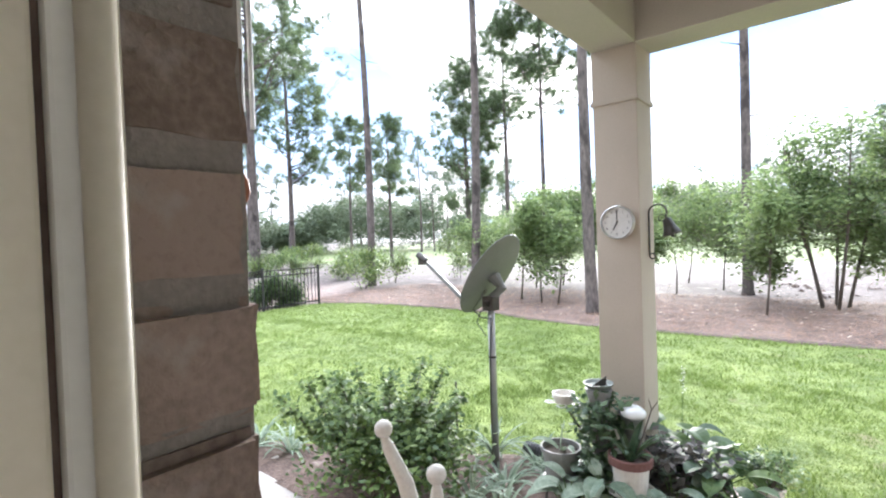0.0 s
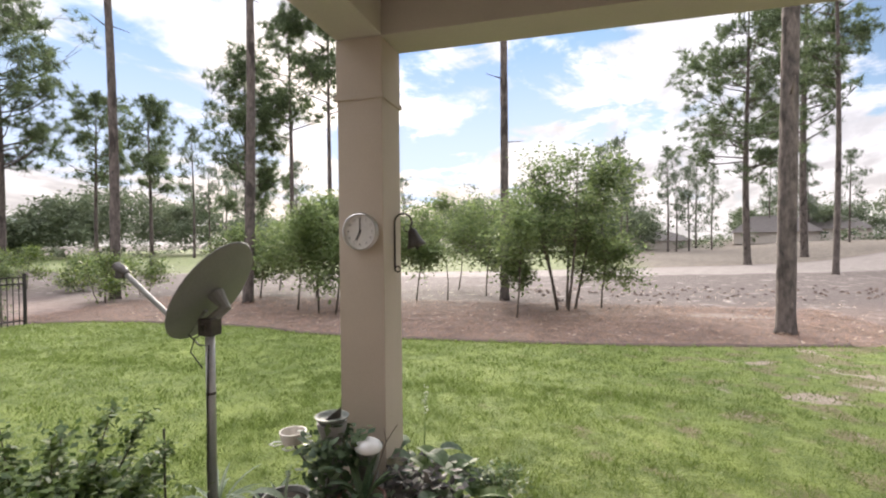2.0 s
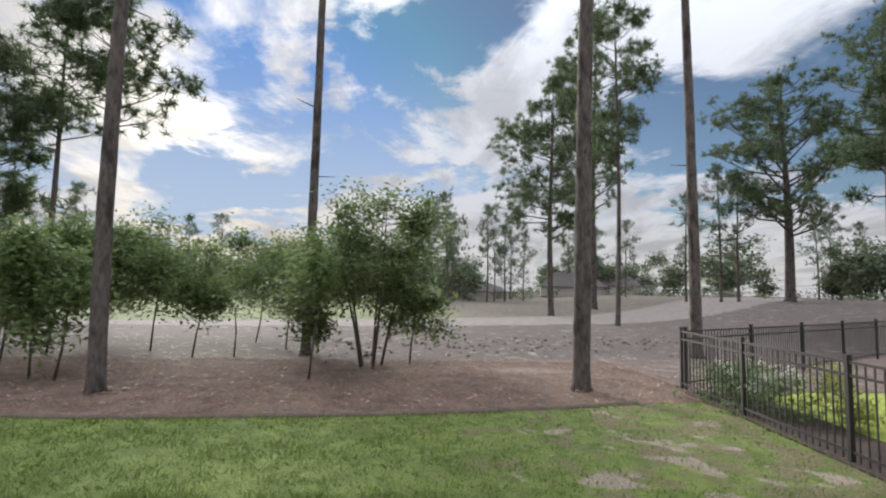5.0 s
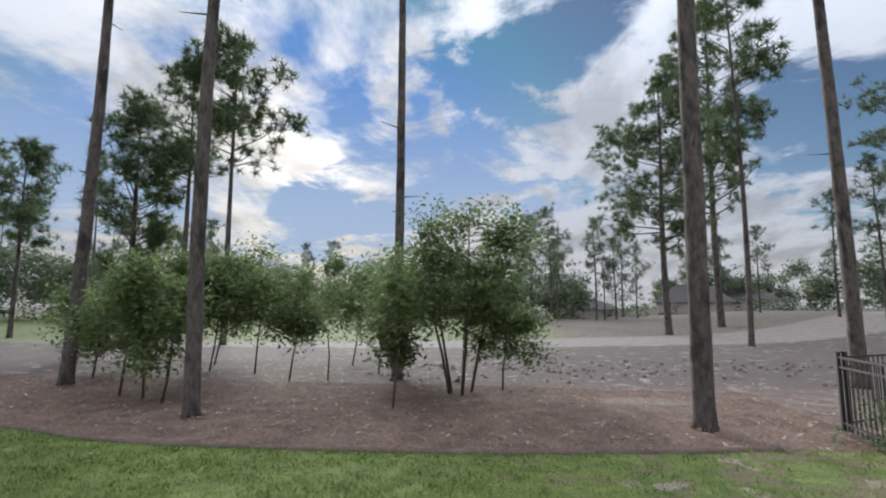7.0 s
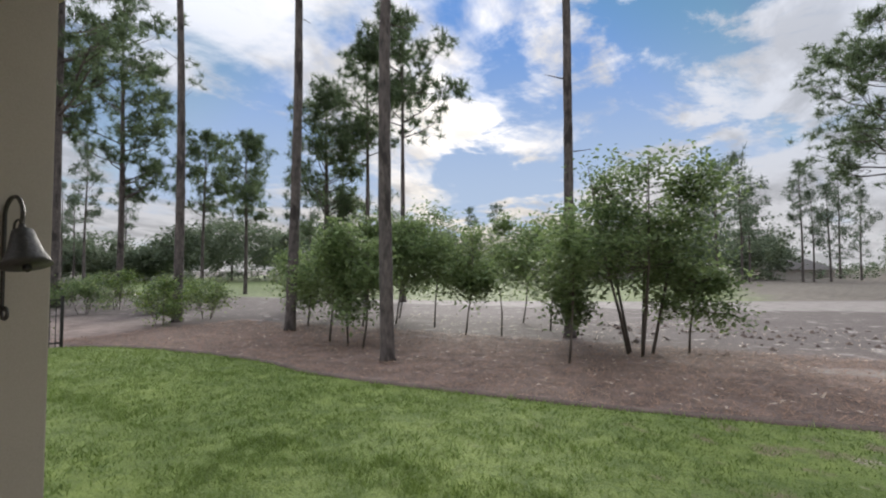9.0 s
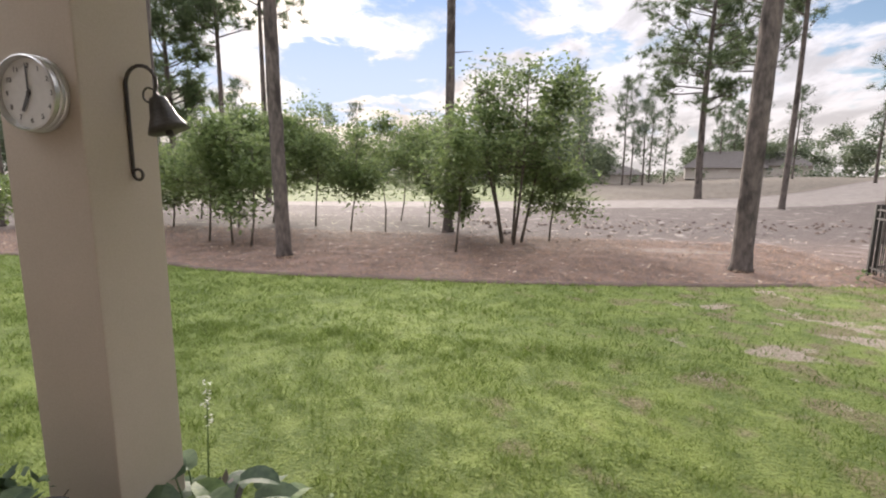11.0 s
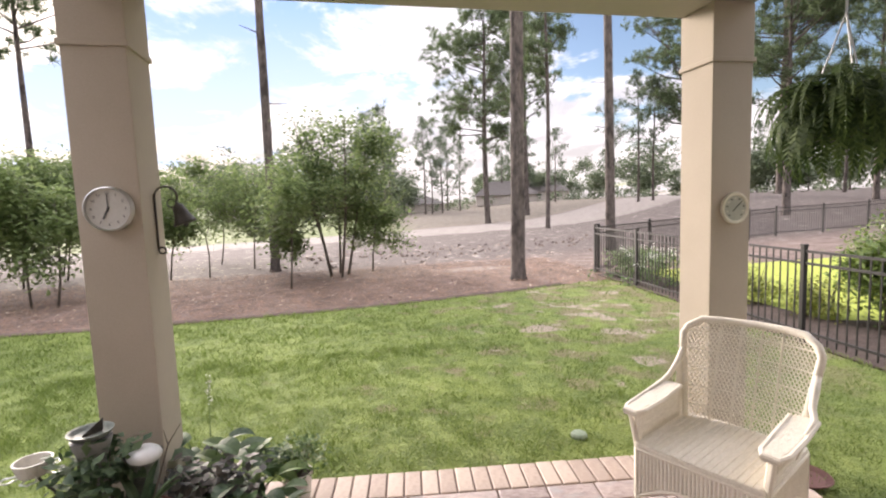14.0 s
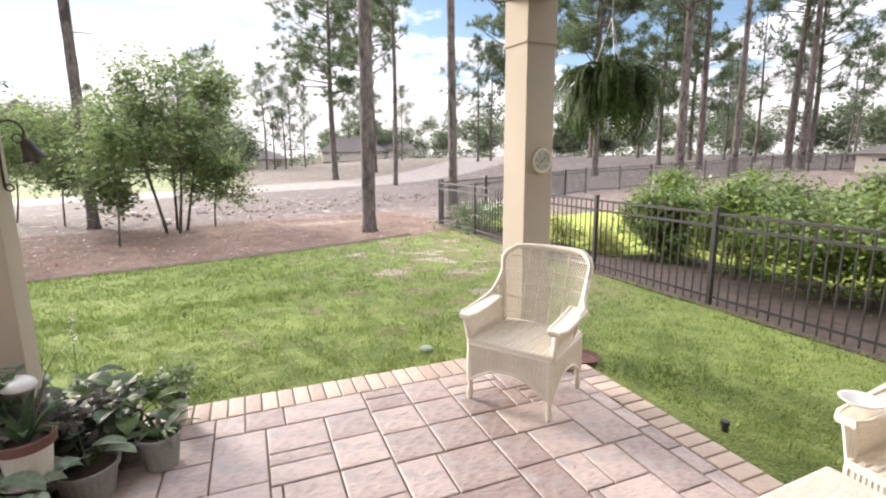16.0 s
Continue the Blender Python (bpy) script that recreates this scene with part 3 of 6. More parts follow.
def pine(x, y, height, r0, crown_from, reach, limbs, seed, label, needles=34, clump=4, group="tall pines", lean=(0, 0), stubs=0, mat="needles", tuft=0.42, top_only=False):
    rng = np.random.default_rng(seed)
    t = thing("pine_tree", label, "tree", pose(x, y, rise(x, y) - 0.03), group)
    bend = rng.uniform(-1, 1, 2) * height * 0.008

    def axis(h):
        q = h / height
        return Vector((lean[0] * h + bend[0] * math.sin(q * 5), lean[1] * h + bend[1] * math.sin(q * 4 + 1), h))
    hs = [0, 0.12, 0.4] + list(np.linspace(1.0, height, 70 if stubs else 14))
    g = Geo().tube([axis(h) for h in hs], [r0 * (1.35 if h < 0.05 else 1.12 if h < 0.2 else 1.0 if h < 0.5 else max(0.06, 1 - 0.87 * (h / height) ** 1.25)) for h in hs], 16 if stubs else 10)
    if stubs:  # knobbly bark plates
        rough_at = [(v, noise.noise((v[0] * 14 + seed, v[1] * 14, v[2] * 2.2)) * 0.6 + noise.noise((v[0] * 30, v[1] * 30 + seed, v[2] * 6.0)) * 0.4) for v in g.v]
        g.v = [(v[0] + (v[0] - axis(v[2]).x) * 0.17 * k, v[1] + (v[1] - axis(v[2]).y) * 0.17 * k, v[2]) for v, k in rough_at]
    spots = []
    for i in range(limbs):
        q = (i + rng.uniform(0, 0.9)) / limbs
        h = crown_from + (height - crown_from) * q
        a = rng.uniform(0, 2 * math.pi)
        prof = math.sin(math.pi * min(1, 0.18 + q * 0.80)) ** 0.7
        ln = reach * prof * rng.uniform(0.55, 1.1)
        p0 = axis(h)
        way = Vector((math.cos(a), math.sin(a), rng.uniform(0.05, 0.75)))
        p1 = p0 + way * ln * 0.5 + Vector((0, 0, -0.04 * ln))
        p2 = p0 + way * ln + Vector((0, 0, 0.10 * ln))
        rr = max(0.012, r0 * 0.28 * (1 - q * 0.6) * min(1, ln / 2))
        g.tube([p0, p1, p2], [rr, rr * 0.65, rr * 0.2], 5, cap=False)
        for k in range(max(2, int(ln * 1.5))):
            f = rng.uniform(0.45, 1.05)
            base = p0.lerp(p2, f) + Vector(rng.normal(size=3) * np.array([0.24, 0.24, 0.2]) * (0.6 + ln * 0.28))
            g.tube([p0.lerp(p2, max(0.25, f - 0.25)), base], [rr * 0.35, 0.006], 3, cap=False)
            for _ in range(clump):
                spots.append(np.array(base) + rng.normal(size=3) * np.array([0.27, 0.27, 0.22]))
    tip = axis(height)
    for _ in range(clump * 3):
        spots.append(np.array(tip) + rng.normal(size=3) * 0.3)
    for i in range(stubs):
        h = rng.uniform(4, height * 0.7)
        a = rng.uniform(0, 2 * math.pi)
        p0 = axis(h)
        g.tube([p0, p0 + Vector((math.cos(a) * 0.6, math.sin(a) * 0.6, rng.uniform(-0.1, 0.25)))], [0.022, 0.006], 4)
    part("trunk", g, M["bark"], t, smooth=True)
    part("crown", soup("crown", tufts(rng, spots, needles, tuft, 0.035 * tuft / 0.42), M[mat]), None, t)
    return t


NEAR = "tall bare pine trunk with scaly brown bark rising from pine straw"
for x, y, h, r, seed, lean in ((-0.88, 11.6, 24, 0.13, 1, (0.004, 0)), (4.90, 7.52, 23, 0.158, 2, (0.018, -0.03)), (-3.17, 7.05, 21, 0.132, 3, (0.009, 0.0)), (-8.25, 9.6, 22, 0.15, 4, (0.01, 0)), (-13.35, 9.55, 22, 0.155, 5, (-0.010, 0)), (9.9, 12.1, 24, 0.16, 6, (-0.012, 0))):
    pine(x, y, h, r, h * 0.62, 3.2, 26, seed, NEAR, needles=20, group="bare pine trunks in the yard", lean=lean, stubs=5)
MID = "tall pine with an open dark green crown beyond the yard"
for x, y, h, r, cf, w, n, seed in (
        (12.4, 34.5, 17.6, 0.24, 5.5, 4.6, 54, 11), (19.5, 44, 29, 0.30, 9, 5.0, 60, 12), (13.2, 24.6, 19.5, 0.14, 8.5, 2.6, 34, 13),
        (35, 39, 20, 0.42, 5.5, 6.0, 60, 14), (46, 40, 27, 0.45, 13, 6, 44, 15), (25.7, 20.3, 12.6, 0.22, 6.5, 3.4, 40, 16),
        (-14.7, 22, 14.5, 0.16, 7.5, 3.0, 34, 17), (-11.9, 21.4, 15.4, 0.16, 8.8, 3.0, 26, 18), (-17.7, 22, 12.2, 0.2, 3.2, 2.6, 46, 19),
        (-24.9, 11.2, 22, 0.32, 8, 4.6, 52, 20), (-31, 17.5, 20, 0.22, 6, 4.0, 46, 21), (-33, 25, 12.5, 0.15, 6, 2.6, 34, 22), (-27, 24, 11.5, 0.14, 5, 2.4, 32, 23),
        (27.2, 15.2, 24, 0.27, 9, 3.4, 40, 24), (34.4, 18.8, 22, 0.24, 7, 3.6, 40, 25), (32.3, 15.0, 25, 0.2, 12, 3.2, 34, 26), (41, 15.2, 25, 0.26, 12, 3.4, 30, 27), (43.3, 17, 24, 0.26, 9, 3.8, 36, 28),
        (50, 30, 17, 0.25, 3, 3.8, 44, 29), (37, 24, 15, 0.2, 4, 3.2, 40, 30), (55, 21, 20, 0.25, 6, 3.8, 40, 31), (45, 8.5, 21, 0.25, 8, 3.6, 34, 32), (52, 13, 23, 0.25, 6, 3.8, 40, 33)):
    pine(x, y, h, r, cf, w, n, seed, MID, needles=26, clump=6, group="pines beyond the yard", tuft=0.5)
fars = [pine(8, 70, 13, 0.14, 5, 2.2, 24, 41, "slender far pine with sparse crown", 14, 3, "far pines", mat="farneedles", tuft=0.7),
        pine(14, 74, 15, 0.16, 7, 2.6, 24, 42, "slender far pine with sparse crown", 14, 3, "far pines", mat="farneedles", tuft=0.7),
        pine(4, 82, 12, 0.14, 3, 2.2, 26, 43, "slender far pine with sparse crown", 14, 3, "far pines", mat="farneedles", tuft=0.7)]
rng = np.random.default_rng(5)
for i in range(64):
    a = radians(rng.uniform(-74, 84))
    d = rng.uniform(52, 105)
    x, y = math.sin(a) * d, math.cos(a) * d
    if -22 < math.degrees(a) < 2 and d < 95:
        continue
    copy_thing(fars[i % 3], pose(x, y, rise(x, y) - 0.03, 0, 0, rng.uniform(0, 360)) @ Matrix.Scale(rng.uniform(0.8, 1.15), 4))


def broadleaf(x, y, height, width, stems, seed, label, clumps, per, size, mat="oak", name="oak_shrub", cat="tree", low=0.32, group="", r0=0.03, spread=0.17, z=None):
    """A leafy tree on one or more slender stems."""
    rng = np.random.default_rng(seed)
    t = thing(name, label, cat, pose(x, y, rise(x, y) - 0.02 if z is None else z), group)
    g = Geo()
    ends = []
    for i in range(stems):
        a = 2 * math.pi * i / stems + rng.uniform(-0.4, 0.4)
        o = 0.05 * stems if stems > 1 else 0
        p0 = Vector((math.cos(a) * o, math.sin(a) * o, 0))
        k = width * (0.16 if stems > 1 else 0.05)
        p1 = Vector((math.cos(a) * k, math.sin(a) * k, height * 0.4)) + Vector(rng.normal(size=3) * 0.03)
        p2 = Vector((math.cos(a) * k * 1.7, math.sin(a) * k * 1.7, height * 0.85))
        g.tube([p0, p0.lerp(p1, 0.5) + Vector(rng.normal(size=3) * 0.02), p1, p1.lerp(p2, 0.5), p2], [r0, r0 * 0.85, r0 * 0.7, r0 * 0.5, r0 * 0.15], 6)
        ends.append((p1, p2))
    cs = []
    lobes = []
    for i in range(max(5, clumps // 22)):
        v = unit(rng, 1)[0] * rng.uniform(0.45, 0.92)
        lobes.append((v, rng.uniform(0.16, 0.34)))
    while len(cs) < clumps:
        if rng.uniform() < 0.8:
            v, sp = lobes[rng.integers(len(lobes))]
            q = v + rng.normal(size=3) * sp * 0.62
        else:
            q = unit(rng, 1)[0] * rng.uniform(0.2, 0.95)
        if np.linalg.norm(q) > 1.12:
            continue
        zz = height * (low + (1 - low) * (q[2] * 0.5 + 0.5))
        shape = 1.0 - 0.35 * max(0, q[2]) ** 1.5
        cs.append((q[0] * width / 2 * shape, q[1] * width / 2 * shape, zz))
    for i, c in enumerate(cs[::3]):
        p1, p2 = ends[i % stems]
        b = p1.lerp(p2, min(1, max(0, (c[2] - p1.z) / max(0.1, p2.z - p1.z) - 0.15)))
        g.tube([b, Vector(c)], [r0 * 0.3, 0.004], 3, cap=False)
    part("trunk", g, M["bark2"], t, smooth=True)
    part("crown", soup("crown", leaves(rng, cs, per, spread, size), M[mat]), None, t)
    return t


broadleaf(0.93, 9.9, 4.45, 4.0, 5, 51, "large leafy oak shrub with several slender stems", 330, 36, 0.125, group="oak shrubs on the pine straw", low=0.24, r0=0.036)
SAP = "small leafy oak sapling on pine straw"
for x, y, h, w, n, seed in ((-0.1, 8.25, 2.8, 0.95, 46, 52), (1.82, 10.35, 2.3, 1.5, 70, 53), (-5.87, 8.5, 2.8, 1.3, 42, 54), (-5.08, 8.2, 2.9, 1.2, 46, 55), (-4.5, 7.98, 2.5, 1.0, 30, 56),
                            (-6.5, 12.4, 3.7, 2.0, 110, 57), (-4.95, 12.1, 3.9, 2.0, 110, 58), (-3.42, 11.0, 3.0, 1.5, 80, 59), (-6.9, 11.2, 3.3, 2.0, 100, 60), (-8.7, 10.8, 2.6, 1.8, 80, 61), (-1.6, 12.6, 3.3, 1.9, 100, 62),
                            (-7.4, 14.0, 3.4, 2.2, 100, 63), (-2.9, 14.2, 3.5, 2.2, 90, 64), (-9.6, 13.2, 2.4, 2.0, 70, 65)):
    broadleaf(x, y, h, w * 1.55, 1, seed, SAP, int(n * 1.9), 36, 0.13, group="oak saplings on the pine straw", low=0.22, r0=0.026, mat="sapleaf", spread=0.18)
t = thing("bare_sapling", "thin leafless sapling standing in pine straw", "sapling", pose(-2.52, 11.25, -0.1))
part("trunk", Geo().tube([(0, 0, 0), (0.02, 0, 0.6), (-0.03, 0, 1.1), (0.12, 0.02, 1.5)], [0.025, 0.02, 0.014, 0.004], 6).tube([(-0.03, 0, 1.1), (-0.12, 0, 1.35)], [0.012, 0.003], 5), M["bark2"], t)
# low shrubs and thickets at the left, behind the fence and along the track
rng = np.random.default_rng(8)
for i in range(16):
    x, y = rng.uniform(-26, -11.5), rng.uniform(7.5, 16)
    broadleaf(x, y, rng.uniform(1.0, 2.2), rng.uniform(1.4, 2.8), 3, 80 + i, "low green wild shrub", 60, 34, 0.11, "hedge" if i % 3 else "oak", "wild_shrub", "shrub", 0.05, "wild shrubs", 0.015)
for i in range(5):
    broadleaf(-11.25 - 0.2 * (i % 2), 4.2 - 1.55 * i, 1.02, 1.2, 5, 110 + i, "dark green clipped shrub behind the fence", 220, 50, 0.08, "fern", "garden_shrub", "shrub", -0.06, "shrubs behind the far fence", 0.012, 0.13)
# hedge shrubs in the neighbouring yard
for i, (x, y, h, w) in enumerate(((7.75, 1.75, 1.30, 1.15), (7.7, 0.45, 1.42, 1.35), (7.55, -0.95, 1.52, 1.6), (7.45, -2.5, 1.5, 1.6), (7.3, -4.1, 1.5, 1.6), (10.3, 3.4, 1.45, 1.7), (10.2, 1.5, 1.55, 1.8), (10.0, -0.5, 1.6, 1.8), (9.9, -2.6, 1.6, 1.8))):
    broadleaf(x, y, h, w * 1.15, 5, 130 + i, "bright green leafy hedge shrub in a mulch bed", 270, 40, 0.08, "hedge", "hedge_shrub", "shrub", 0.04, "hedge shrubs", 0.016, 0.12)
for i, (x, y) in enumerate(((7.35, 4.9), (7.4, 3.6), (7.5, 2.6))):
    broadleaf(x, y, 0.85, 0.9, 4, 150 + i, "yellow-green low garden shrub behind the fence", 50, 40, 0.06, "lime", "garden_shrub", "shrub", 0.05, "yellow-green shrubs", 0.01, 0.1)

# far woods, one mass nobody could count
rng = np.random.default_rng(9)
cs = []
for i in range(430):
    a = radians(rng.uniform(-85, 88))
    deg = math.degrees(a)
    d = rng.uniform(72, 125) if not 12 < deg < 30 else rng.uniform(98, 130)
    open_ = noise.noise((deg * 0.13, 3.3, 0))
    if deg > 3 and open_ < -0.12 or deg > 3 and i % 3 == 0:
        continue
    h = (4.2 + 5.5 * max(0, 0.35 + open_) + rng.uniform(0, 3.5)) * (1.0 if deg < 3 else rng.uniform(0.55, 1.2))
    x, y = math.sin(a) * d, math.cos(a) * d
    wide = h * rng.uniform(0.26, 0.42)
    for k in range(16):
        v = unit(rng, 1)[0] * rng.uniform(0.4, 1.0)
        cs.append((x + v[0] * wide, y + v[1] * wide, rise(x, y) + h * (0.55 + 0.42 * v[2])))
for i in range(420):
    a = radians(rng.uniform(-85, 88))
    d = rng.uniform(80, 128)
    x, y = math.sin(a) * d, math.cos(a) * d
    cs.append((x, y, rise(x, y) + rng.uniform(0.1, 1.3)))
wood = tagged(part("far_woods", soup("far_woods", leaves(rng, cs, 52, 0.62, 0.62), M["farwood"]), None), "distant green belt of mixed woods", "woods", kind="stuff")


# ---- distant houses ----
def house(x, y, w, d, eave, ridge, rz, label, wall_mat, roof_mat):
    h = thing("house", label, "house", pose(x, y, rise(x, y), 0, 0, rz), "distant houses")
    part("wall", Geo().box(-w / 2, -d / 2, -0.3, w / 2, d / 2, eave), M[wall_mat], h)
    o = 0.45
    part("roof", Geo().put([(-w / 2 - o, -d / 2 - o, eave), (w / 2 + o, -d / 2 - o, eave), (w / 2 + o, d / 2 + o, eave), (-w / 2 - o, d / 2 + o, eave), (-w / 4, 0, ridge), (w / 4, 0, ridge)],
                           [(0, 1, 5, 4), (2, 3, 4, 5), (1, 2, 5), (3, 0, 4), (3, 2, 1, 0)]), M[roof_mat], h)
    for k in range(3):
        xx = (-0.3 + 0.3 * k) * w
        wn_ = part("window", Geo().box(xx - 0.55, -d / 2 - 0.05, 0.9, xx + 0.55, -d / 2 + 0.02, eave - 0.4, 0.01), M["plaster"], h, "white window frame")
        part("pane", Geo().box(xx - 0.46, -d / 2 - 0.06, 1.0, xx + 0.46, -d / 2 - 0.045, eave - 0.5), M["dark"], wn_)
    return h


M["dark"] = surface("dark_glass", (0.03, 0.035, 0.04), (0.05, 0.055, 0.06), 2, 0.15, 0, 20)
M["shingle"] = surface("grey_shingle", (0.075, 0.066, 0.062), (0.135, 0.12, 0.11), 4, 0.9, 0.4, 30)
M["siding"] = surface("pale_siding", (0.42, 0.38, 0.34), (0.52, 0.47, 0.42), 2, 0.8, 0.1, 30)
house(31.5, 86, 11, 8, 1.5, 4.2, -15, "low distant house with a grey hipped roof", "siding", "shingle")
house(16, 96, 9, 8, 1.5, 3.2, 8, "low distant house with a grey hipped roof", "siding", "shingle")
house(43, 97, 12, 9, 1.8, 4.2, -20, "low distant house with a grey hipped roof", "siding", "shingle")
house(-14, 90, 13, 9, 2.4, 5.0, 5, "low distant house with a grey hipped roof", "siding", "shingle")
house(45, 8.4, 8, 8, 1.3, 2.3, -80, "brown neighbouring house with a low roof behind a fence", "siding", "shingle")

# ---- planting bed and walkway beside the patio ----
BED_X, BED_Y = (-4.6, -2.76, -1.6, -0.8, 0.46), (-1.44, -1.1, -0.55, -0.05, 0.36)
M["pale"] = surface("pale_concrete", (0.33, 0.30, 0.265), (0.43, 0.395, 0.35), 4, 0.8, 0.25, 60)
M["wicker"] = surface("cream_wicker", (0.68, 0.63, 0.53), (0.83, 0.79, 0.69), 9, 0.55, 0.5, 90, bump_dist=0.004)
M["weave"] = surface("woven_wicker", (0.64, 0.59, 0.49), (0.83, 0.78, 0.68), 60, 0.6, 1.0, 190, bump_dist=0.006, stretch=(1, 0.25, 1))
M["steel"] = surface("galvanised_steel", (0.36, 0.37, 0.38), (0.50, 0.51, 0.52), 12, 0.45, 0.1, 90, metal=0.7)
M["dishgrey"] = surface("grey_dish_paint", (0.15, 0.155, 0.145), (0.20, 0.205, 0.195), 5, 0.5, 0.1, 90)
M["wrought"] = surface("dark_wrought_iron", (0.04, 0.038, 0.034), (0.09, 0.082, 0.072), 20, 0.5, 0.4, 120, metal=0.4)
M["silver"] = surface("brushed_silver", (0.55, 0.55, 0.54), (0.68, 0.68, 0.66), 20, 0.35, 0.1, 150, metal=0.8)
M["face"] = surface("white_dial", (0.54, 0.53, 0.49), (0.62, 0.61, 0.57), 6, 0.5, 0, 60)
M["yellowdial"] = surface("cream_dial", (0.60, 0.57, 0.45), (0.72, 0.69, 0.57), 14, 0.6, 0.3, 90)
M["dialface"] = surface("grey_green_dial", (0.36, 0.37, 0.30), (0.46, 0.47, 0.39), 14, 0.6, 0.2, 90)
M["ink"] = surface("dark_print", (0.05, 0.05, 0.05), (0.09, 0.085, 0.08), 9, 0.6, 0, 60)
M["greypot"] = surface("grey_plastic_pot", (0.20, 0.20, 0.19), (0.29, 0.285, 0.27), 8, 0.6, 0.15, 60)
M["whitepot"] = surface("off_white_pot", (0.60, 0.57, 0.51), (0.72, 0.69, 0.62), 8, 0.55, 0.15, 60)
M["patina"] = surface("weathered_bronze", (0.10, 0.115, 0.10), (0.24, 0.26, 0.23), 18, 0.6, 0.4, 90, metal=0.3)
M["terracotta"] = surface("terracotta", (0.13, 0.06, 0.05), (0.21, 0.105, 0.085), 8, 0.8, 0.2, 80)
M["soil"] = surface("dark_potting_soil", (0.035, 0.026, 0.02), (0.09, 0.068, 0.05), 25, 0.95, 0.8, 90)
M["mulch"] = surface("bark_mulch", (0.07, 0.047, 0.037), (0.20, 0.14, 0.11), 9, 0.95, 1.0, 40, c=(0.27, 0.215, 0.18), spots=-0.2, bump_dist=0.03)
M["darkmulch"] = surface("dark_mulch", (0.04, 0.029, 0.024), (0.115, 0.082, 0.066), 9, 0.95, 1.0, 40, bump_dist=0.03)
M["leaf"] = surface("mid_green_leaf", (0.06, 0.115, 0.035), (0.17, 0.25, 0.08), 9, 0.6, 0.2, 40, island=0.4, translucent=0.3)
M["deepleaf"] = surface("deep_green_leaf", (0.035, 0.07, 0.03), (0.11, 0.165, 0.075), 9, 0.6, 0.2, 40, island=0.4, translucent=0.2)
M["paleleaf"] = surface("silvery_green_leaf", (0.16, 0.22, 0.15), (0.36, 0.42, 0.31), 14, 0.6, 0.2, 50, island=0.4, translucent=0.25)
M["purpleleaf"] = surface("bronze_green_leaf", (0.035, 0.036, 0.03), (0.12, 0.105, 0.085), 12, 0.6, 0.2, 50, island=0.5, translucent=0.25)
M["agave"] = surface("blue_green_agave", (0.10, 0.15, 0.11), (0.24, 0.31, 0.24), 7, 0.45, 0.15, 40)
M["rock"] = surface("pale_rock", (0.20, 0.178, 0.158), (0.40, 0.365, 0.325), 9, 0.9, 0.7, 50, island=0.5)
M["black"] = surface("black_plastic", (0.018, 0.018, 0.018), (0.035, 0.035, 0.035), 9, 0.45, 0.1, 60)
M["redwood"] = surface("red_brown_wood", (0.20, 0.065, 0.03), (0.33, 0.12, 0.06), 9, 0.5, 0.2, 60)
M["stonefig"] = surface("pale_cast_stone", (0.55, 0.52, 0.46), (0.70, 0.67, 0.60), 9, 0.8, 0.3, 80)
M["white"] = surface("white_glaze", (0.68, 0.68, 0.66), (0.78, 0.78, 0.76), 5, 0.3, 0.05, 60)
M["whiteflower"] = surface("white_petal", (0.70, 0.71, 0.64), (0.84, 0.85, 0.78), 9, 0.6, 0, 60, translucent=0.3)

setting("walkway", Geo().box(-6.0, WALL_Y + 0.003, -0.12, -0.42, -1.45, -0.004, 0.025), M["pale"], "pale concrete walkway along the house", "walkway")
g = Geo()
bx, by = np.arange(-4.6, 0.46, 0.12), np.arange(-1.5, 0.36, 0.12)
for y in by:
    for x in bx:
        front = float(np.interp(x, BED_X, BED_Y))
        yy = -1.5 + (y + 1.5) * (front + 1.5) / 1.86
        edge = min(1, max(0, (front - yy) / 0.1))
        g.v.append((x, yy + 0.03 * noise.noise((x * 2, 0, 1)), -0.045 + edge * (0.05 + 0.02 * noise.noise((x * 3, yy * 3, 2)))))
w = len(bx)
g.f = [(j * w + i, j * w + i + 1, (j + 1) * w + i + 1, (j + 1) * w + i) for j in range(len(by) - 1) for i in range(w - 1)]
setting("mulch_bed", g, M["mulch"], "planting bed of brown bark mulch", "planting bed", smooth=True)


# ---- leaves for potted plants ----
def strap(g, base, az, length, width, lift, droop, n=6, fold=0.25):
    """One long leaf: rises at lift degrees, bends over by droop degrees."""
    p, a = Vector(base), radians(lift)
    out, side = Vector((math.cos(az), math.sin(az), 0)), Vector((-math.sin(az), math.cos(az), 0))
    k = len(g.v)
    for i in range(n + 1):
        q = i / n
        wd = width * (math.sin(math.pi * min(1, 0.12 + 0.88 * q)) ** 0.6) * (1 if q < 1 else 0.05)
        up = Vector((-out.x * math.sin(a), -out.y * math.sin(a), math.cos(a)))
        g.v.extend([tuple(p + side * wd / 2 + up * wd * fold), tuple(p), tuple(p - side * wd / 2 + up * wd * fold)])
        p = p + (out * math.cos(a) + Vector((0, 0, math.sin(a)))) * length / n
        a -= radians(droop) / n
    for i in range(n):
        o = k + i * 3
        g.f += [(o, o + 1, o + 4, o + 3), (o + 1, o + 2, o + 5, o + 4)]


def rosette(rng, n, length, width, lift=(40, 80), droop=(40, 90), base=(0, 0, 0), r=0.02, fold=0.25):
    g = Geo()
    for i in range(n):
        az = i * 2.399 + rng.uniform(-0.3, 0.3)
        strap(g, (base[0] + math.cos(az) * r, base[1] + math.sin(az) * r, base[2]), az, length * rng.uniform(0.65, 1.1), width * rng.uniform(0.8, 1.15), rng.uniform(*lift), rng.uniform(*droop), fold=fold)
    return g


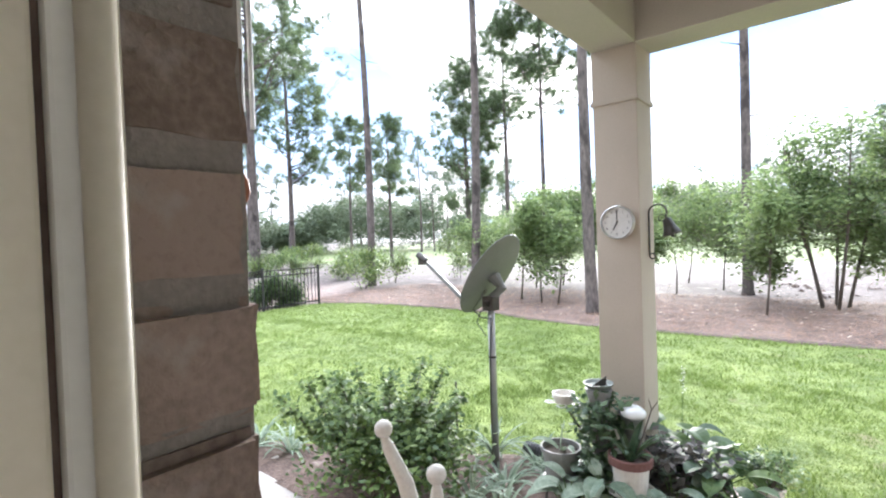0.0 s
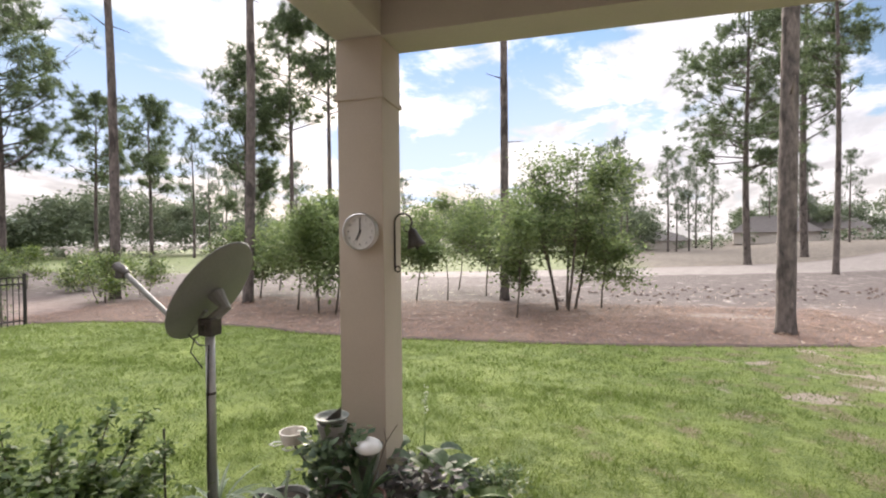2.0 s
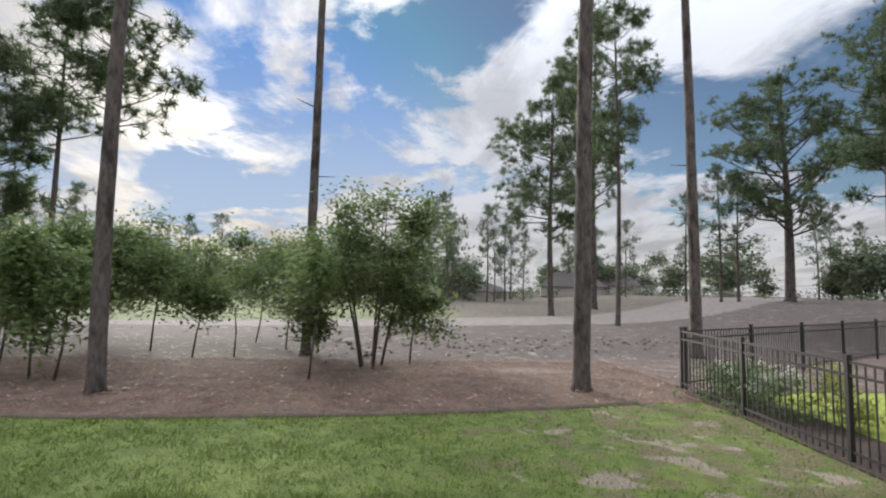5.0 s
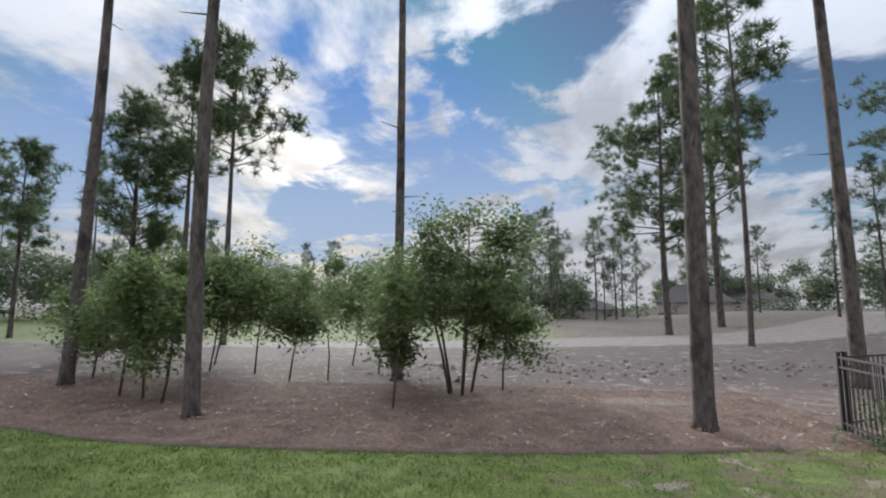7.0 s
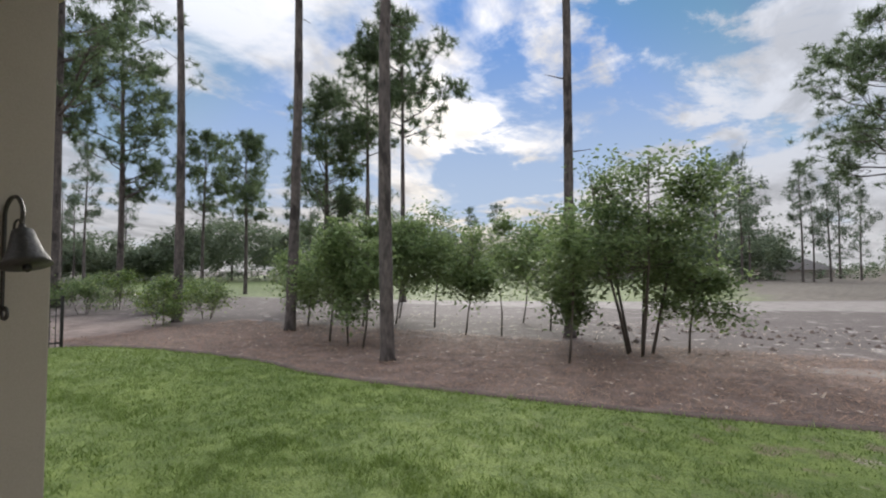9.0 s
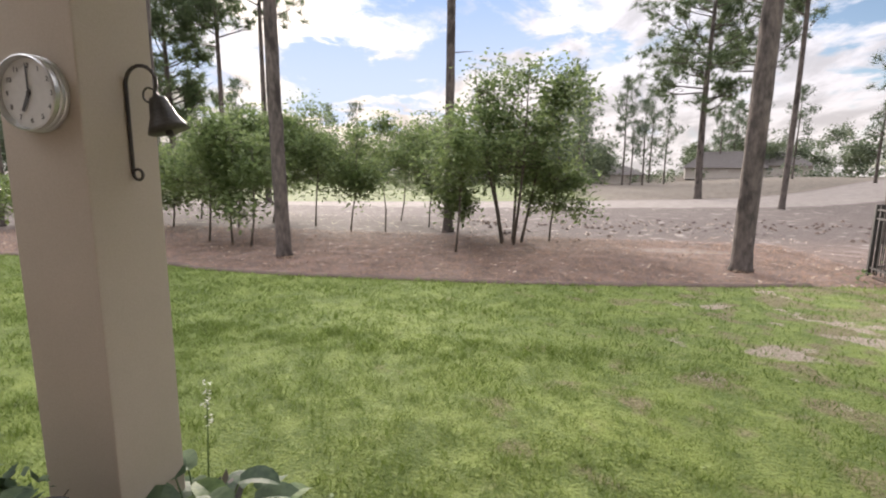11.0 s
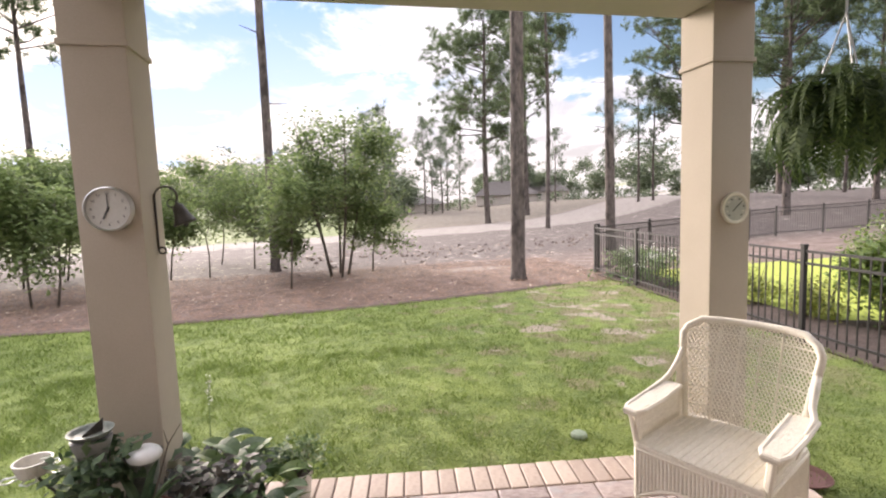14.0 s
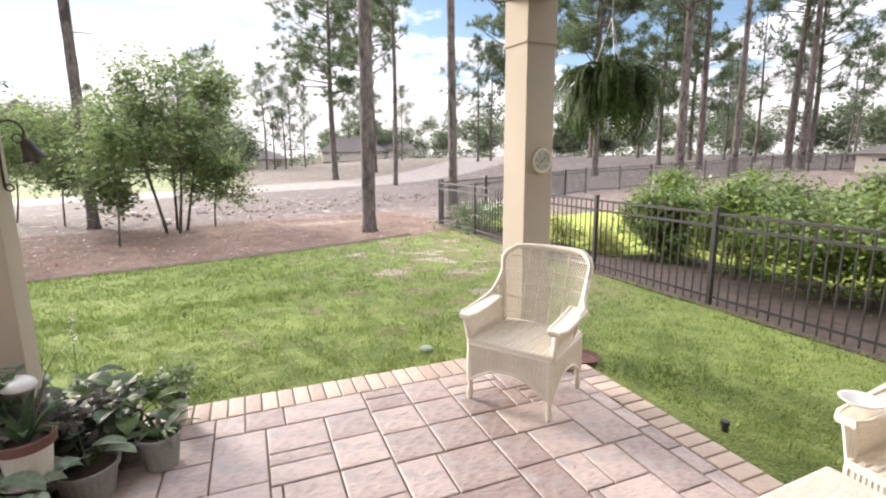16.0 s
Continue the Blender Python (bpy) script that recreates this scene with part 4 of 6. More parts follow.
def hosta(rng, n, reach, size, base=(0, 0, 0)):
    """Broad oval leaves on stalks."""
    g, s = Geo(), Geo()
    for i in range(n):
        az = i * 2.399 + rng.uniform(-0.3, 0.3)
        el = radians(rng.uniform(25, 80))
        ln = reach * rng.uniform(0.5, 1.0)
        tip = Vector(base) + Vector((math.cos(az) * math.cos(el) * ln, math.sin(az) * math.cos(el) * ln, math.sin(el) * ln))
        s.tube([base, tip], [0.005, 0.003], 4)
        strap(g, tip, az + rng.uniform(-0.5, 0.5), size * rng.uniform(0.75, 1.15), size * 0.62 * rng.uniform(0.8, 1.1), rng.uniform(5, 40), rng.uniform(40, 85), n=6, fold=0.16)
    return g, s


def potted(name, label, x, y, r, h, pot_mat, z=0.0, taper=0.78, lean=0, group="potted plants by the column"):
    t = thing(name, label, "potted plant", pose(x, y, z, lean), group)
    wall = [(r * taper, 0), (r * taper * 1.01, 0.01), (r * 0.97, h * 0.86), (r * 1.06, h * 0.865), (r * 1.08, h * 0.99), (r * 1.05, h), (r * 0.97, h * 0.99), (r * 0.93, h * 0.84)]
    part("pot", Geo().lathe(wall, 24), M[pot_mat], t, smooth=False)
    part("soil", Geo().lathe([(r * 0.9, h * 0.80), (r * 0.93, h * 0.845), (r * 0.4, h * 0.87), (0.005, h * 0.875)], 20), M["soil"], t)
    return t


rng = np.random.default_rng(77)
# grey pot with one upright paddle leaf
p = potted("potted_plant", "grey plastic pot with a single upright paddle leaf", -0.22, -0.60, 0.115, 0.20, "greypot", z=0.17)
g = Geo(); strap(g, (0, 0, 0.17), 0.4, 0.20, 0.085, 85, 10, fold=0.1); strap(g, (-0.02, 0, 0.17), 3.4, 0.2, 0.06, 40, 80); strap(g, (0.02, 0, 0.17), 5.6, 0.16, 0.05, 50, 80)
part("leaf", g, M["paleleaf"], p)
# its stand
st = thing("plant_stand", "low dark metal plant stand among the pots", "plant stand", pose(-0.22, -0.60, 0))
part("shelf", Geo().lathe([(0.12, 0.150), (0.125, 0.155), (0.125, 0.165), (0.12, 0.169)], 20), M["wrought"], st)
for k in range(3):
    a = k * 2.094
    part("leg", Geo().tube([(math.cos(a) * 0.10, math.sin(a) * 0.10, 0.152), (math.cos(a) * 0.12, math.sin(a) * 0.12, -0.02)], 0.008, 6), M["wrought"], st)
# terracotta-lined white pot
p = potted("potted_plant", "white pot with a terracotta rim and strappy leaves", 0.20, -0.60, 0.105, 0.22, "whitepot", z=0.20)
part("rim", Geo().lathe([(0.108, 0.175), (0.118, 0.178), (0.120, 0.222), (0.112, 0.226), (0.105, 0.222), (0.103, 0.18)], 24), M["terracotta"], p, "red terracotta rim")
part("leaf", rosette(rng, 9, 0.24, 0.05, (50, 85), (30, 80), (0, 0, 0.19)), M["deepleaf"], p)
part("saucer", Geo().lathe([(0.06, 0.0), (0.10, 0.003), (0.128, 0.026), (0.131, 0.030), (0.122, 0.029), (0.095, 0.009), (0.086, 0.007)], 24), M["whitepot"], p, "shallow white saucer")
part("twig", Geo().tube([(0.02, 0.0, 0.19), (0.06, 0.06, 0.34), (0.09, 0.10, 0.46), (0.14, 0.13, 0.54)], [0.005, 0.004, 0.003, 0.0015], 5).tube([(0.09, 0.10, 0.46), (0.07, 0.12, 0.52)], [0.003, 0.001], 4), M["bark2"], p, "thin bare reddish twig")
st = thing("plant_stand", "low dark metal plant stand among the pots", "plant stand", pose(0.20, -0.60, 0))
part("shelf", Geo().lathe([(0.10, 0.180), (0.105, 0.185), (0.105, 0.195), (0.10, 0.199)], 20), M["wrought"], st)
for k in range(3):
    a = k * 2.094 + 0.5
    part("leg", Geo().tube([(math.cos(a) * 0.085, math.sin(a) * 0.085, 0.182), (math.cos(a) * 0.10, math.sin(a) * 0.10, -0.02)], 0.008, 6), M["wrought"], st)
# climbing plant round a pedestal that carries a sundial
sd = thing("sundial", "weathered metal sundial dish on a leafy pedestal", "sundial", pose(-0.02, -0.48, 0))
part("pedestal", Geo().lathe([(0.09, -0.03), (0.09, 0.03), (0.05, 0.07), (0.042, 0.3), (0.048, 0.62), (0.075, 0.70), (0.08, 0.725)], 18), M["greypot"], sd)
part("dish", Geo().lathe([(0.03, 0.722), (0.07, 0.733), (0.086, 0.752), (0.089, 0.76), (0.081, 0.758), (0.062, 0.745), (0.01, 0.738)], 26), M["patina"], sd, "grey-green weathered dish")
part("gnomon", Geo().put([(-0.04, -0.002, 0.739), (0.045, -0.002, 0.739), (0.05, -0.002, 0.80), (-0.04, 0.002, 0.739), (0.045, 0.002, 0.739), (0.05, 0.002, 0.80)], [(0, 1, 2), (5, 4, 3), (0, 3, 4, 1), (1, 4, 5, 2), (2, 5, 3, 0)]).turn(pose(0, 0, 0, 0, 0, 40)), M["wrought"], sd)
iv = thing("climbing_plant", "dense green climbing plant round the pedestal", "plant", pose(-0.02, -0.48, -0.03))
cs = [(math.cos(a) * rr, math.sin(a) * rr, zz) for a, rr, zz in zip(rng.uniform(0, 6.28, 120), rng.uniform(0.05, 0.17, 120), rng.uniform(0.06, 0.70, 120))]
part("foliage", soup("foliage", leaves(rng, cs, 12, 0.04, 0.065), M["deepleaf"]), None, iv)
g = Geo()
for a in range(5):
    g.tube([(math.cos(a * 1.25) * 0.06, math.sin(a * 1.25) * 0.06, 0), (math.cos(a * 1.25 + 0.8) * 0.07, math.sin(a * 1.25 + 0.8) * 0.07, 0.35), (math.cos(a * 1.25 + 1.6) * 0.06, math.sin(a * 1.25 + 1.6) * 0.06, 0.68)], [0.007, 0.005, 0.003], 5)
part("stem", g, M["bark2"], iv)
big = Geo()
for az, ln, wd, lf, dr in ((4.4, 0.20, 0.15, 25, 45), (5.6, 0.17, 0.12, 35, 60), (3.5, 0.16, 0.11, 30, 60)):
    strap(big, (0.05 * math.cos(az), 0.05 * math.sin(az), 0.30), az, ln, wd, lf, dr, n=8, fold=0.08)
part("broad_leaf", big, M["agave"], iv, "broad blue-green leaf")
# small bowl on an arm
fd = thing("bird_feeder", "small white feeder cup with petal loops on a bent metal stem", "bird feeder", pose(-0.24, -0.50, 0))
part("stem", Geo().tube([(0.14, 0.02, -0.03), (0.16, 0.02, 0.30), (0.10, 0.01, 0.46), (0, 0, 0.60)], 0.006, 6), M["wrought"], fd)
part("cup", Geo().lathe([(0.03, 0.598), (0.055, 0.605), (0.068, 0.645), (0.072, 0.665), (0.064, 0.666), (0.05, 0.62), (0.01, 0.612)], 22), M["whitepot"], fd)
for k in range(5):
    a = k * 1.2566
    part("petal_loop", Geo().tube([(math.cos(a + q) * rr, math.sin(a + q) * rr, 0.61) for q, rr in ((-0.25, 0.055), (-0.3, 0.10), (0, 0.118), (0.3, 0.10), (0.25, 0.055))], 0.004, 5), M["silver"], fd)
# white mushroom-like ornament in a bowl on a stem
wb = thing("garden_ornament", "white domed ornament in a dark bowl on a tall vase", "ornament", pose(0.15, -0.41, 0))
part("vase", Geo().lathe([(0.05, -0.03), (0.052, 0.0), (0.040, 0.22), (0.044, 0.34), (0.062, 0.55), (0.068, 0.572), (0.06, 0.575)], 20), M["patina"], wb, "tall tapering grey-green vase", smooth=True)
part("bowl", Geo().lathe([(0.02, 0.570), (0.055, 0.574), (0.080, 0.588), (0.082, 0.594), (0.05, 0.59), (0.01, 0.585)], 22), M["wrought"], wb)
part("cap", Geo().lathe([(0.068, 0.588), (0.071, 0.597), (0.064, 0.613), (0.046, 0.628), (0.02, 0.635), (0.002, 0.636)], 22).turn(pose(0, 0, 0.02, 6, 3, 0)), M["white"], wb, "smooth white domed cap", smooth=True)
# pots on the patio corner
p = potted("potted_plant", "grey pot with strappy variegated leaves on the patio", 0.70, -0.42, 0.105, 0.19, "greypot")
part("leaf", rosette(rng, 14, 0.22, 0.022, (35, 85), (50, 120), (0, 0, 0.15)), M["leaf"], p)
g = Geo(); strap(g, (-0.02, 0, 0.16), 3.3, 0.24, 0.06, 30, 60); strap(g, (0.02, 0, 0.16), 0.6, 0.2, 0.05, 55, 60); strap(g, (0, -0.02, 0.16), 5.2, 0.12, 0.05, 10, 50)
part("broad_leaf", g, M["paleleaf"], p)
p = potted("potted_plant", "pale pot with a bushy small-leaved herb", 0.78, 0.02, 0.075, 0.17, "whitepot")
cs = [(rng.normal() * 0.07, rng.normal() * 0.07, rng.uniform(0.17, 0.36)) for _ in range(50)]
part("foliage", soup("foliage", leaves(rng, cs, 14, 0.03, 0.035), M["leaf"]), None, p)
g = Geo()
for c in cs[::4]:
    g.tube([(0, 0, 0.13), c], [0.004, 0.002], 4, cap=False)
part("stem", g, M["bark2"], p)
p = potted("potted_plant", "dark empty-looking grey pot beside trailing hosta leaves", 0.39, -0.52, 0.135, 0.17, "greypot")
g, s_ = hosta(rng, 7, 0.2, 0.15, (0.0, 0.03, 0.13))
part("leaf", g, M["paleleaf"], p); part("stalk", s_, M["leaf"], p)
p = potted("potted_plant", "grey pot with dark bronze-green coleus leaves", 0.33, -0.28, 0.13, 0.16, "greypot")
cs = [(rng.normal() * 0.11, rng.normal() * 0.11, rng.uniform(0.15, 0.38)) for _ in range(70)]
part("foliage", soup("foliage", leaves(rng, cs, 9, 0.04, 0.075), M["purpleleaf"]), None, p)
part("pale_foliage", soup("foliage", leaves(rng, cs[:22], 4, 0.05, 0.07), M["paleleaf"]), None, p, "silvery leaf tips")
for x, y, n, rc, sz, key in ((0.30, 0.02, 24, 0.34, 0.19, "deepleaf"), (0.50, -0.08, 22, 0.30, 0.17, "leaf"), (0.10, -0.72, 18, 0.26, 0.17, "paleleaf"), (0.55, -0.25, 16, 0.24, 0.15, "deepleaf"), (-0.05, -0.82, 14, 0.2, 0.15, "paleleaf")):
    p = potted("potted_hosta", "grey pot overflowing with broad hosta leaves", x, y, 0.10, 0.13, "greypot", z=-0.012 if y > -0.1 else 0.0)
    g, s_ = hosta(rng, n, rc, sz, (0, 0, 0.1))
    part("leaf", g, M[key], p); part("stalk", s_, M["leaf"], p)
fl = thing("flower_spike", "tall thin stem with tiny white flowers", "flower", pose(0.30, 0.06, 0))
part("stem", Geo().tube([(0, 0, 0.05), (0.01, 0, 0.4), (0.02, 0.01, 0.74)], [0.004, 0.003, 0.002], 5), M["leaf"], fl)
part("blossom", soup("blossom", leaves(rng, [(0.02, 0.01, 0.62 + 0.02 * k) for k in range(9)], 5, 0.010, 0.017), M["whiteflower"]), None, fl)


# ---- bell, clock and dial on the columns ----
bk = thing("bell_bracket", "dark iron scroll bracket on the column", "bracket", pose(CW + 0.002, 0.02, 0))
part("bar", Geo().tube([(0.004, 0, 1.50), (0.004, 0, 1.78)] + [(0.004 + 0.055 * (1 - math.cos(a)), 0, 1.78 + 0.055 * math.sin(a)) for a in np.linspace(0.2, 3.6, 12)], 0.006, 6), M["wrought"], bk)
part("scroll", Geo().tube([(0.004 + 0.022 * (1 - math.cos(a)) * (1 - a / 14), 0, 1.50 - 0.022 * math.sin(a) * (1 - a / 14)) for a in np.linspace(0, 5.6, 16)], 0.005, 6), M["wrought"], bk)
part("ring", Geo().tube([(0.085 + 0.022 * math.cos(a), 0.0, 1.745 + 0.022 * math.sin(a)) for a in np.linspace(0, 6.283, 14)], 0.0035, 5), M["wrought"], bk)
bl = thing("bell", "small dark cast metal bell hanging from the scroll bracket", "bell", pose(CW + 0.112, 0.02, 1.745, 0, -18, 0))
part("body", Geo().lathe([(0.060, -0.115), (0.056, -0.105), (0.040, -0.07), (0.031, -0.035), (0.025, -0.012), (0.010, -0.003), (0.006, 0.012)], 22), M["wrought"], bl, smooth=True)
part("clapper", Geo().lathe([(0.002, -0.135), (0.011, -0.128), (0.011, -0.118), (0.003, -0.108), (0.002, -0.07)], 10), M["wrought"], bl)


def numeral(text, size, m, parent, material):
    cu = bpy.data.curves.new("numeral", "FONT")
    cu.body, cu.size, cu.align_x, cu.align_y, cu.extrude = text, size, "CENTER", "CENTER", 0.0004
    ob = bpy.data.objects.new("numeral", cu)
    me = bpy.data.meshes.new_from_object(ob)
    me.materials.append(material)
    bpy.data.objects.remove(ob)
    return part("numeral", me, None, parent, at=m)


ck = thing("wall_clock", "round silver-rimmed clock with a white dial on the column", "clock", pose(0.008, -CW, 1.725, 90, 0, 0))
R = 0.108
part("rim", Geo().lathe([(R * 0.96, 0.0), (R, 0.004), (R * 1.0, 0.012), (R * 0.975, 0.015), (R * 0.995, 0.019), (R * 0.995, 0.027), (R * 0.97, 0.030), (R * 0.985, 0.034), (R * 0.975, 0.045), (R * 0.93, 0.048), (R * 0.90, 0.040), (R * 0.895, 0.03)], 44), M["silver"], ck)
part("dial", Geo().lathe([(R * 0.89, 0.024), (R * 0.89, 0.030), (0.001, 0.0302)], 44), M["face"], ck)
for k in range(1, 13):
    a = radians(90 - 30 * k)
    numeral(str(k), 0.020, pose(math.cos(a) * R * 0.70, math.sin(a) * R * 0.70, 0.0312), ck, M["ink"])
for name, ang, ln, wd in (("minute_pointer", 0, 0.075, 0.005), ("hour_pointer", 207, 0.055, 0.009)):
    part(name, Geo().box(-wd / 2, -0.012, 0.033, wd / 2, ln, 0.0345), M["ink"], ck, at=pose(0, 0, 0, 0, 0, -ang))
part("hub", Geo().lathe([(0.006, 0.031), (0.006, 0.036), (0.001, 0.037)], 12), M["ink"], ck)
dl = thing("dial_thermometer", "round cream dial thermometer on the porch column", "thermometer", pose(C2X + 0.02, -CW, 1.595, 90, 0, 0))
R = 0.10
part("rim", Geo().lathe([(R * 0.97, 0), (R, 0.004), (R, 0.02), (R * 0.96, 0.025), (R * 0.86, 0.024), (R * 0.79, 0.0175), (R * 0.79, 0.012)], 36), M["yellowdial"], dl)
part("dial", Geo().lathe([(R * 0.80, 0.010), (R * 0.80, 0.016), (0.001, 0.0162)], 36), M["dialface"], dl, "grey-green printed face")
for k in range(11):
    a = radians(225 - 27 * k)
    part("mark", Geo().box(-0.006, -0.004, 0.0165, 0.006, 0.004, 0.0185), M["yellowdial"] if k % 2 else M["ink"], dl, at=pose(math.cos(a) * R * 0.62, math.sin(a) * R * 0.62, 0))
part("pointer", Geo().box(-0.003, -0.03, 0.019, 0.003, 0.062, 0.0205), M["ink"], dl, at=pose(0, 0, 0, 0, 0, -48))


# ---- wicker chairs ----
def wicker_chair(m, label):
    c = thing("wicker_chair", label, "chair", m, "wicker chairs on the patio")
    W, D, S = 0.285, 0.27, 0.42
    for sx in (-1, 1):
        for y, top in ((-D, 0.41), (D, 0.41)):
            part("leg", Geo().tube([(sx * W, y, 0.0), (sx * W, y, 0.015), (sx * W, y, 0.05), (sx * (W - 0.004), y, 0.09), (sx * (W - 0.002), y, 0.2), (sx * W, y, top)], [0.012, 0.019, 0.024, 0.016, 0.02, 0.02], 10), M["wicker"], c, smooth=True)
    g = Geo().box(-W - 0.015, -D - 0.02, S - 0.02, W + 0.015, D + 0.01, S + 0.012, 0.012)
    seat = part("seat", g, M["weave"], c)
    for k in range(17):
        x = -W + 0.01 + k * (2 * W - 0.02) / 16
        part("strand", Geo().tube([(x, -D - 0.018, S + 0.011), (x, D, S + 0.011)], 0.007, 5, cap=False), M["weave"], seat)
    # aprons of upright reeds with arched lower edge
    for name, p0, p1, n in (("front_apron", (-W, -D - 0.012), (W, -D - 0.012), 30), ("side_apron", (-W - 0.012, -D), (-W - 0.012, D), 26), ("side_apron", (W + 0.012, -D), (W + 0.012, D), 26), ("rear_apron", (-W, D + 0.008), (W, D + 0.008), 26)):
        low, reeds = [], []
        for k in range(n + 1):
            q = k / n
            z0 = 0.13 + 0.13 * math.sin(math.pi * q) ** 0.8
            x, y = p0[0] + (p1[0] - p0[0]) * q, p0[1] + (p1[1] - p0[1]) * q
            reeds.append(Geo().tube([(x, y, z0), (x, y, S - 0.015)], 0.0092, 6))
            low.append((x, y, z0))
        apron = part(name, Geo().tube(low + [(p1[0], p1[1], S - 0.02), (p0[0], p0[1], S - 0.02), low[0]], 0.0115, 6), M["wicker"], c)
        for r_ in reeds:
            part("reed", r_, M["wicker"], apron)
    # back
    def edge(z):
        q = (z - S) / 0.55
        w = 0.27 + 0.075 * q
        if z > 0.86:
            w -= 0.10 * ((z - 0.86) / 0.11) ** 2.6
        return w

    def surf(x, z):
        return (x, D - 0.02 + 0.16 * (z - S) / 0.55 - 0.06 * (x / 0.3) ** 2, z)
    side = [(z, edge(z)) for z in np.linspace(S, 0.968, 14)]
    rimpts = [surf(-w, z) for z, w in side] + [surf(x, 0.972) for x in (-0.16, 0, 0.16)] + [surf(w, z) for z, w in reversed(side)]
    part("back_frame", Geo().tube(rimpts, 0.02, 8), M["wicker"], c, smooth=True)
    g = Geo()
    for sgn in (1, -1):
        for k in range(-40, 41):
            pts = []
            for q in np.linspace(0, 1, 15):
                z = S + 0.02 + q * 0.53
                x = k * 0.0205 + sgn * (z - 0.69) * 0.62
                if abs(x) < edge(z) - 0.005:
                    pts.append(surf(x, z))
            if len(pts) > 1:
                g.tube(pts, 0.0034, 4, cap=False)
    for z in (0.50, 0.60, 0.70, 0.80, 0.90):
        g.tube([surf(x, z) for x in np.linspace(-edge(z), edge(z), 9)], 0.005, 5, cap=False)
    for x in (-0.15, -0.05, 0.05, 0.15):
        g.tube([surf(x, z) for z in np.linspace(S, 0.96, 7)], 0.006, 5, cap=False)
    part("back_lattice", g, M["wicker"], c)
    for sx in (-1, 1):
        ax_ = sx * (W + 0.028)
        pad = Geo()
        for q in np.linspace(0, 1, 9):
            y, hw = -0.30 + 0.44 * q, 0.062 * math.sin(math.pi * (0.18 + 0.52 * q)) ** 0.6
            zt = 0.606 + 0.03 * q * q
            pad.v += [(ax_ - hw, y, zt - 0.016), (ax_ - hw * 0.7, y, zt), (ax_ + hw * 0.7, y, zt), (ax_ + hw, y, zt - 0.016), (ax_ + hw * 0.8, y, zt - 0.034), (ax_ - hw * 0.8, y, zt - 0.034)]
        pad.f = [(k * 6 + a, k * 6 + (a + 1) % 6, k * 6 + 6 + (a + 1) % 6, k * 6 + 6 + a) for k in range(8) for a in range(6)] + [(5, 4, 3, 2, 1, 0), tuple(range(48, 54))]
        arm = part("arm", pad, M["weave"], c, "flat woven arm rest")
        part("arm_edge", Geo().tube([(ax_ - 0.055, 0.13, 0.628), (ax_ - 0.056, -0.05, 0.607), (ax_ - 0.05, -0.24, 0.596), (ax_ - 0.03, -0.297, 0.594), (ax_ + 0.03, -0.297, 0.594), (ax_ + 0.05, -0.24, 0.596), (ax_ + 0.056, -0.05, 0.607), (ax_ + 0.055, 0.13, 0.628)], 0.013, 7), M["wicker"], arm)
        # the back's edge sweeps forward and down into the arm
        bx_, by_, bz_ = surf(sx * edge(0.80), 0.80)
        sweep = [(bx_, by_, bz_), (bx_ + sx * 0.004, by_ - 0.05, 0.735), (sx * (W + 0.05), by_ - 0.12, 0.675), (ax_ + sx * 0.045, 0.12, 0.630), (ax_ + sx * 0.05, -0.02, 0.612)]
        wing = part("wing", Geo().tube(sweep, [0.018, 0.018, 0.016, 0.015, 0.012], 8), M["wicker"], c, smooth=True)
        for k in range(1, 10):
            q = k / 10
            a = Vector(sweep[0]).lerp(Vector(sweep[2]), q) if q < 0.6 else Vector(sweep[2]).lerp(Vector(sweep[3]), (q - 0.6) / 0.4)
            b = Vector(surf(sx * edge(0.5), 0.44)).lerp(Vector((sx * (W + 0.01), 0.10, S)), q)
            part("reed", Geo().tube([a, b], 0.005, 4), M["wicker"], wing)
        part("arm_brace", Geo().tube([(ax_ + sx * 0.01, -0.285, 0.59), (ax_, -0.275, 0.52), (sx * (W + 0.012), -0.262, 0.40)], 0.013, 7), M["wicker"], c)
        panel = part("arm_panel", Geo().box(-0.004, -0.25, S + 0.006, 0.004, 0.16, 0.585).turn(Matrix.Translation((sx * (W + 0.005), 0, 0))), M["weave"], c, "close woven side panel")
        for k in range(28):
            y = -0.245 + k * 0.015
            part("reed", Geo().tube([(sx * W, y, S), (sx * (W + 0.02), y, 0.60)], 0.0068, 5), M["wicker"], panel)
        part("arm_post", Geo().tube([(sx * (W + 0.005), -0.255, S), (sx * (W + 0.02), -0.255, 0.60)], 0.014, 7), M["wicker"], c)
    return c


chair = wicker_chair(pose(2.915, -0.775, 0, 0, 0, -63), "cream wicker armchair with a latticed back on the patio")
tagged(copy_thing(chair, pose(3.40, -2.835, 0, 0, 0, -95)), "cream wicker armchair standing at the edge of the patio")
cup = thing("saucer", "white shallow dish resting on a chair arm", "dish", pose(3.24, -2.50, 0.632))
part("bowl", Geo().lathe([(0.03, 0), (0.05, 0.004), (0.075, 0.022), (0.078, 0.026), (0.07, 0.025), (0.045, 0.010), (0.005, 0.007)], 22), M["white"], cup, smooth=True)
ot = thing("wicker_ottoman", "cream wicker ottoman with a flat woven top beside the chair", "ottoman", pose(2.79, -2.74, 0, 0, 0, -95))
part("top", Geo().box(-0.27, -0.23, 0.385, 0.27, 0.23, 0.425, 0.014), M["weave"], ot)
for sx in (-1, 1):
    for sy in (-1, 1):
        part("leg", Geo().tube([(sx * 0.24, sy * 0.2, 0), (sx * 0.24, sy * 0.2, 0.39)], [0.02, 0.018], 8), M["wicker"], ot)
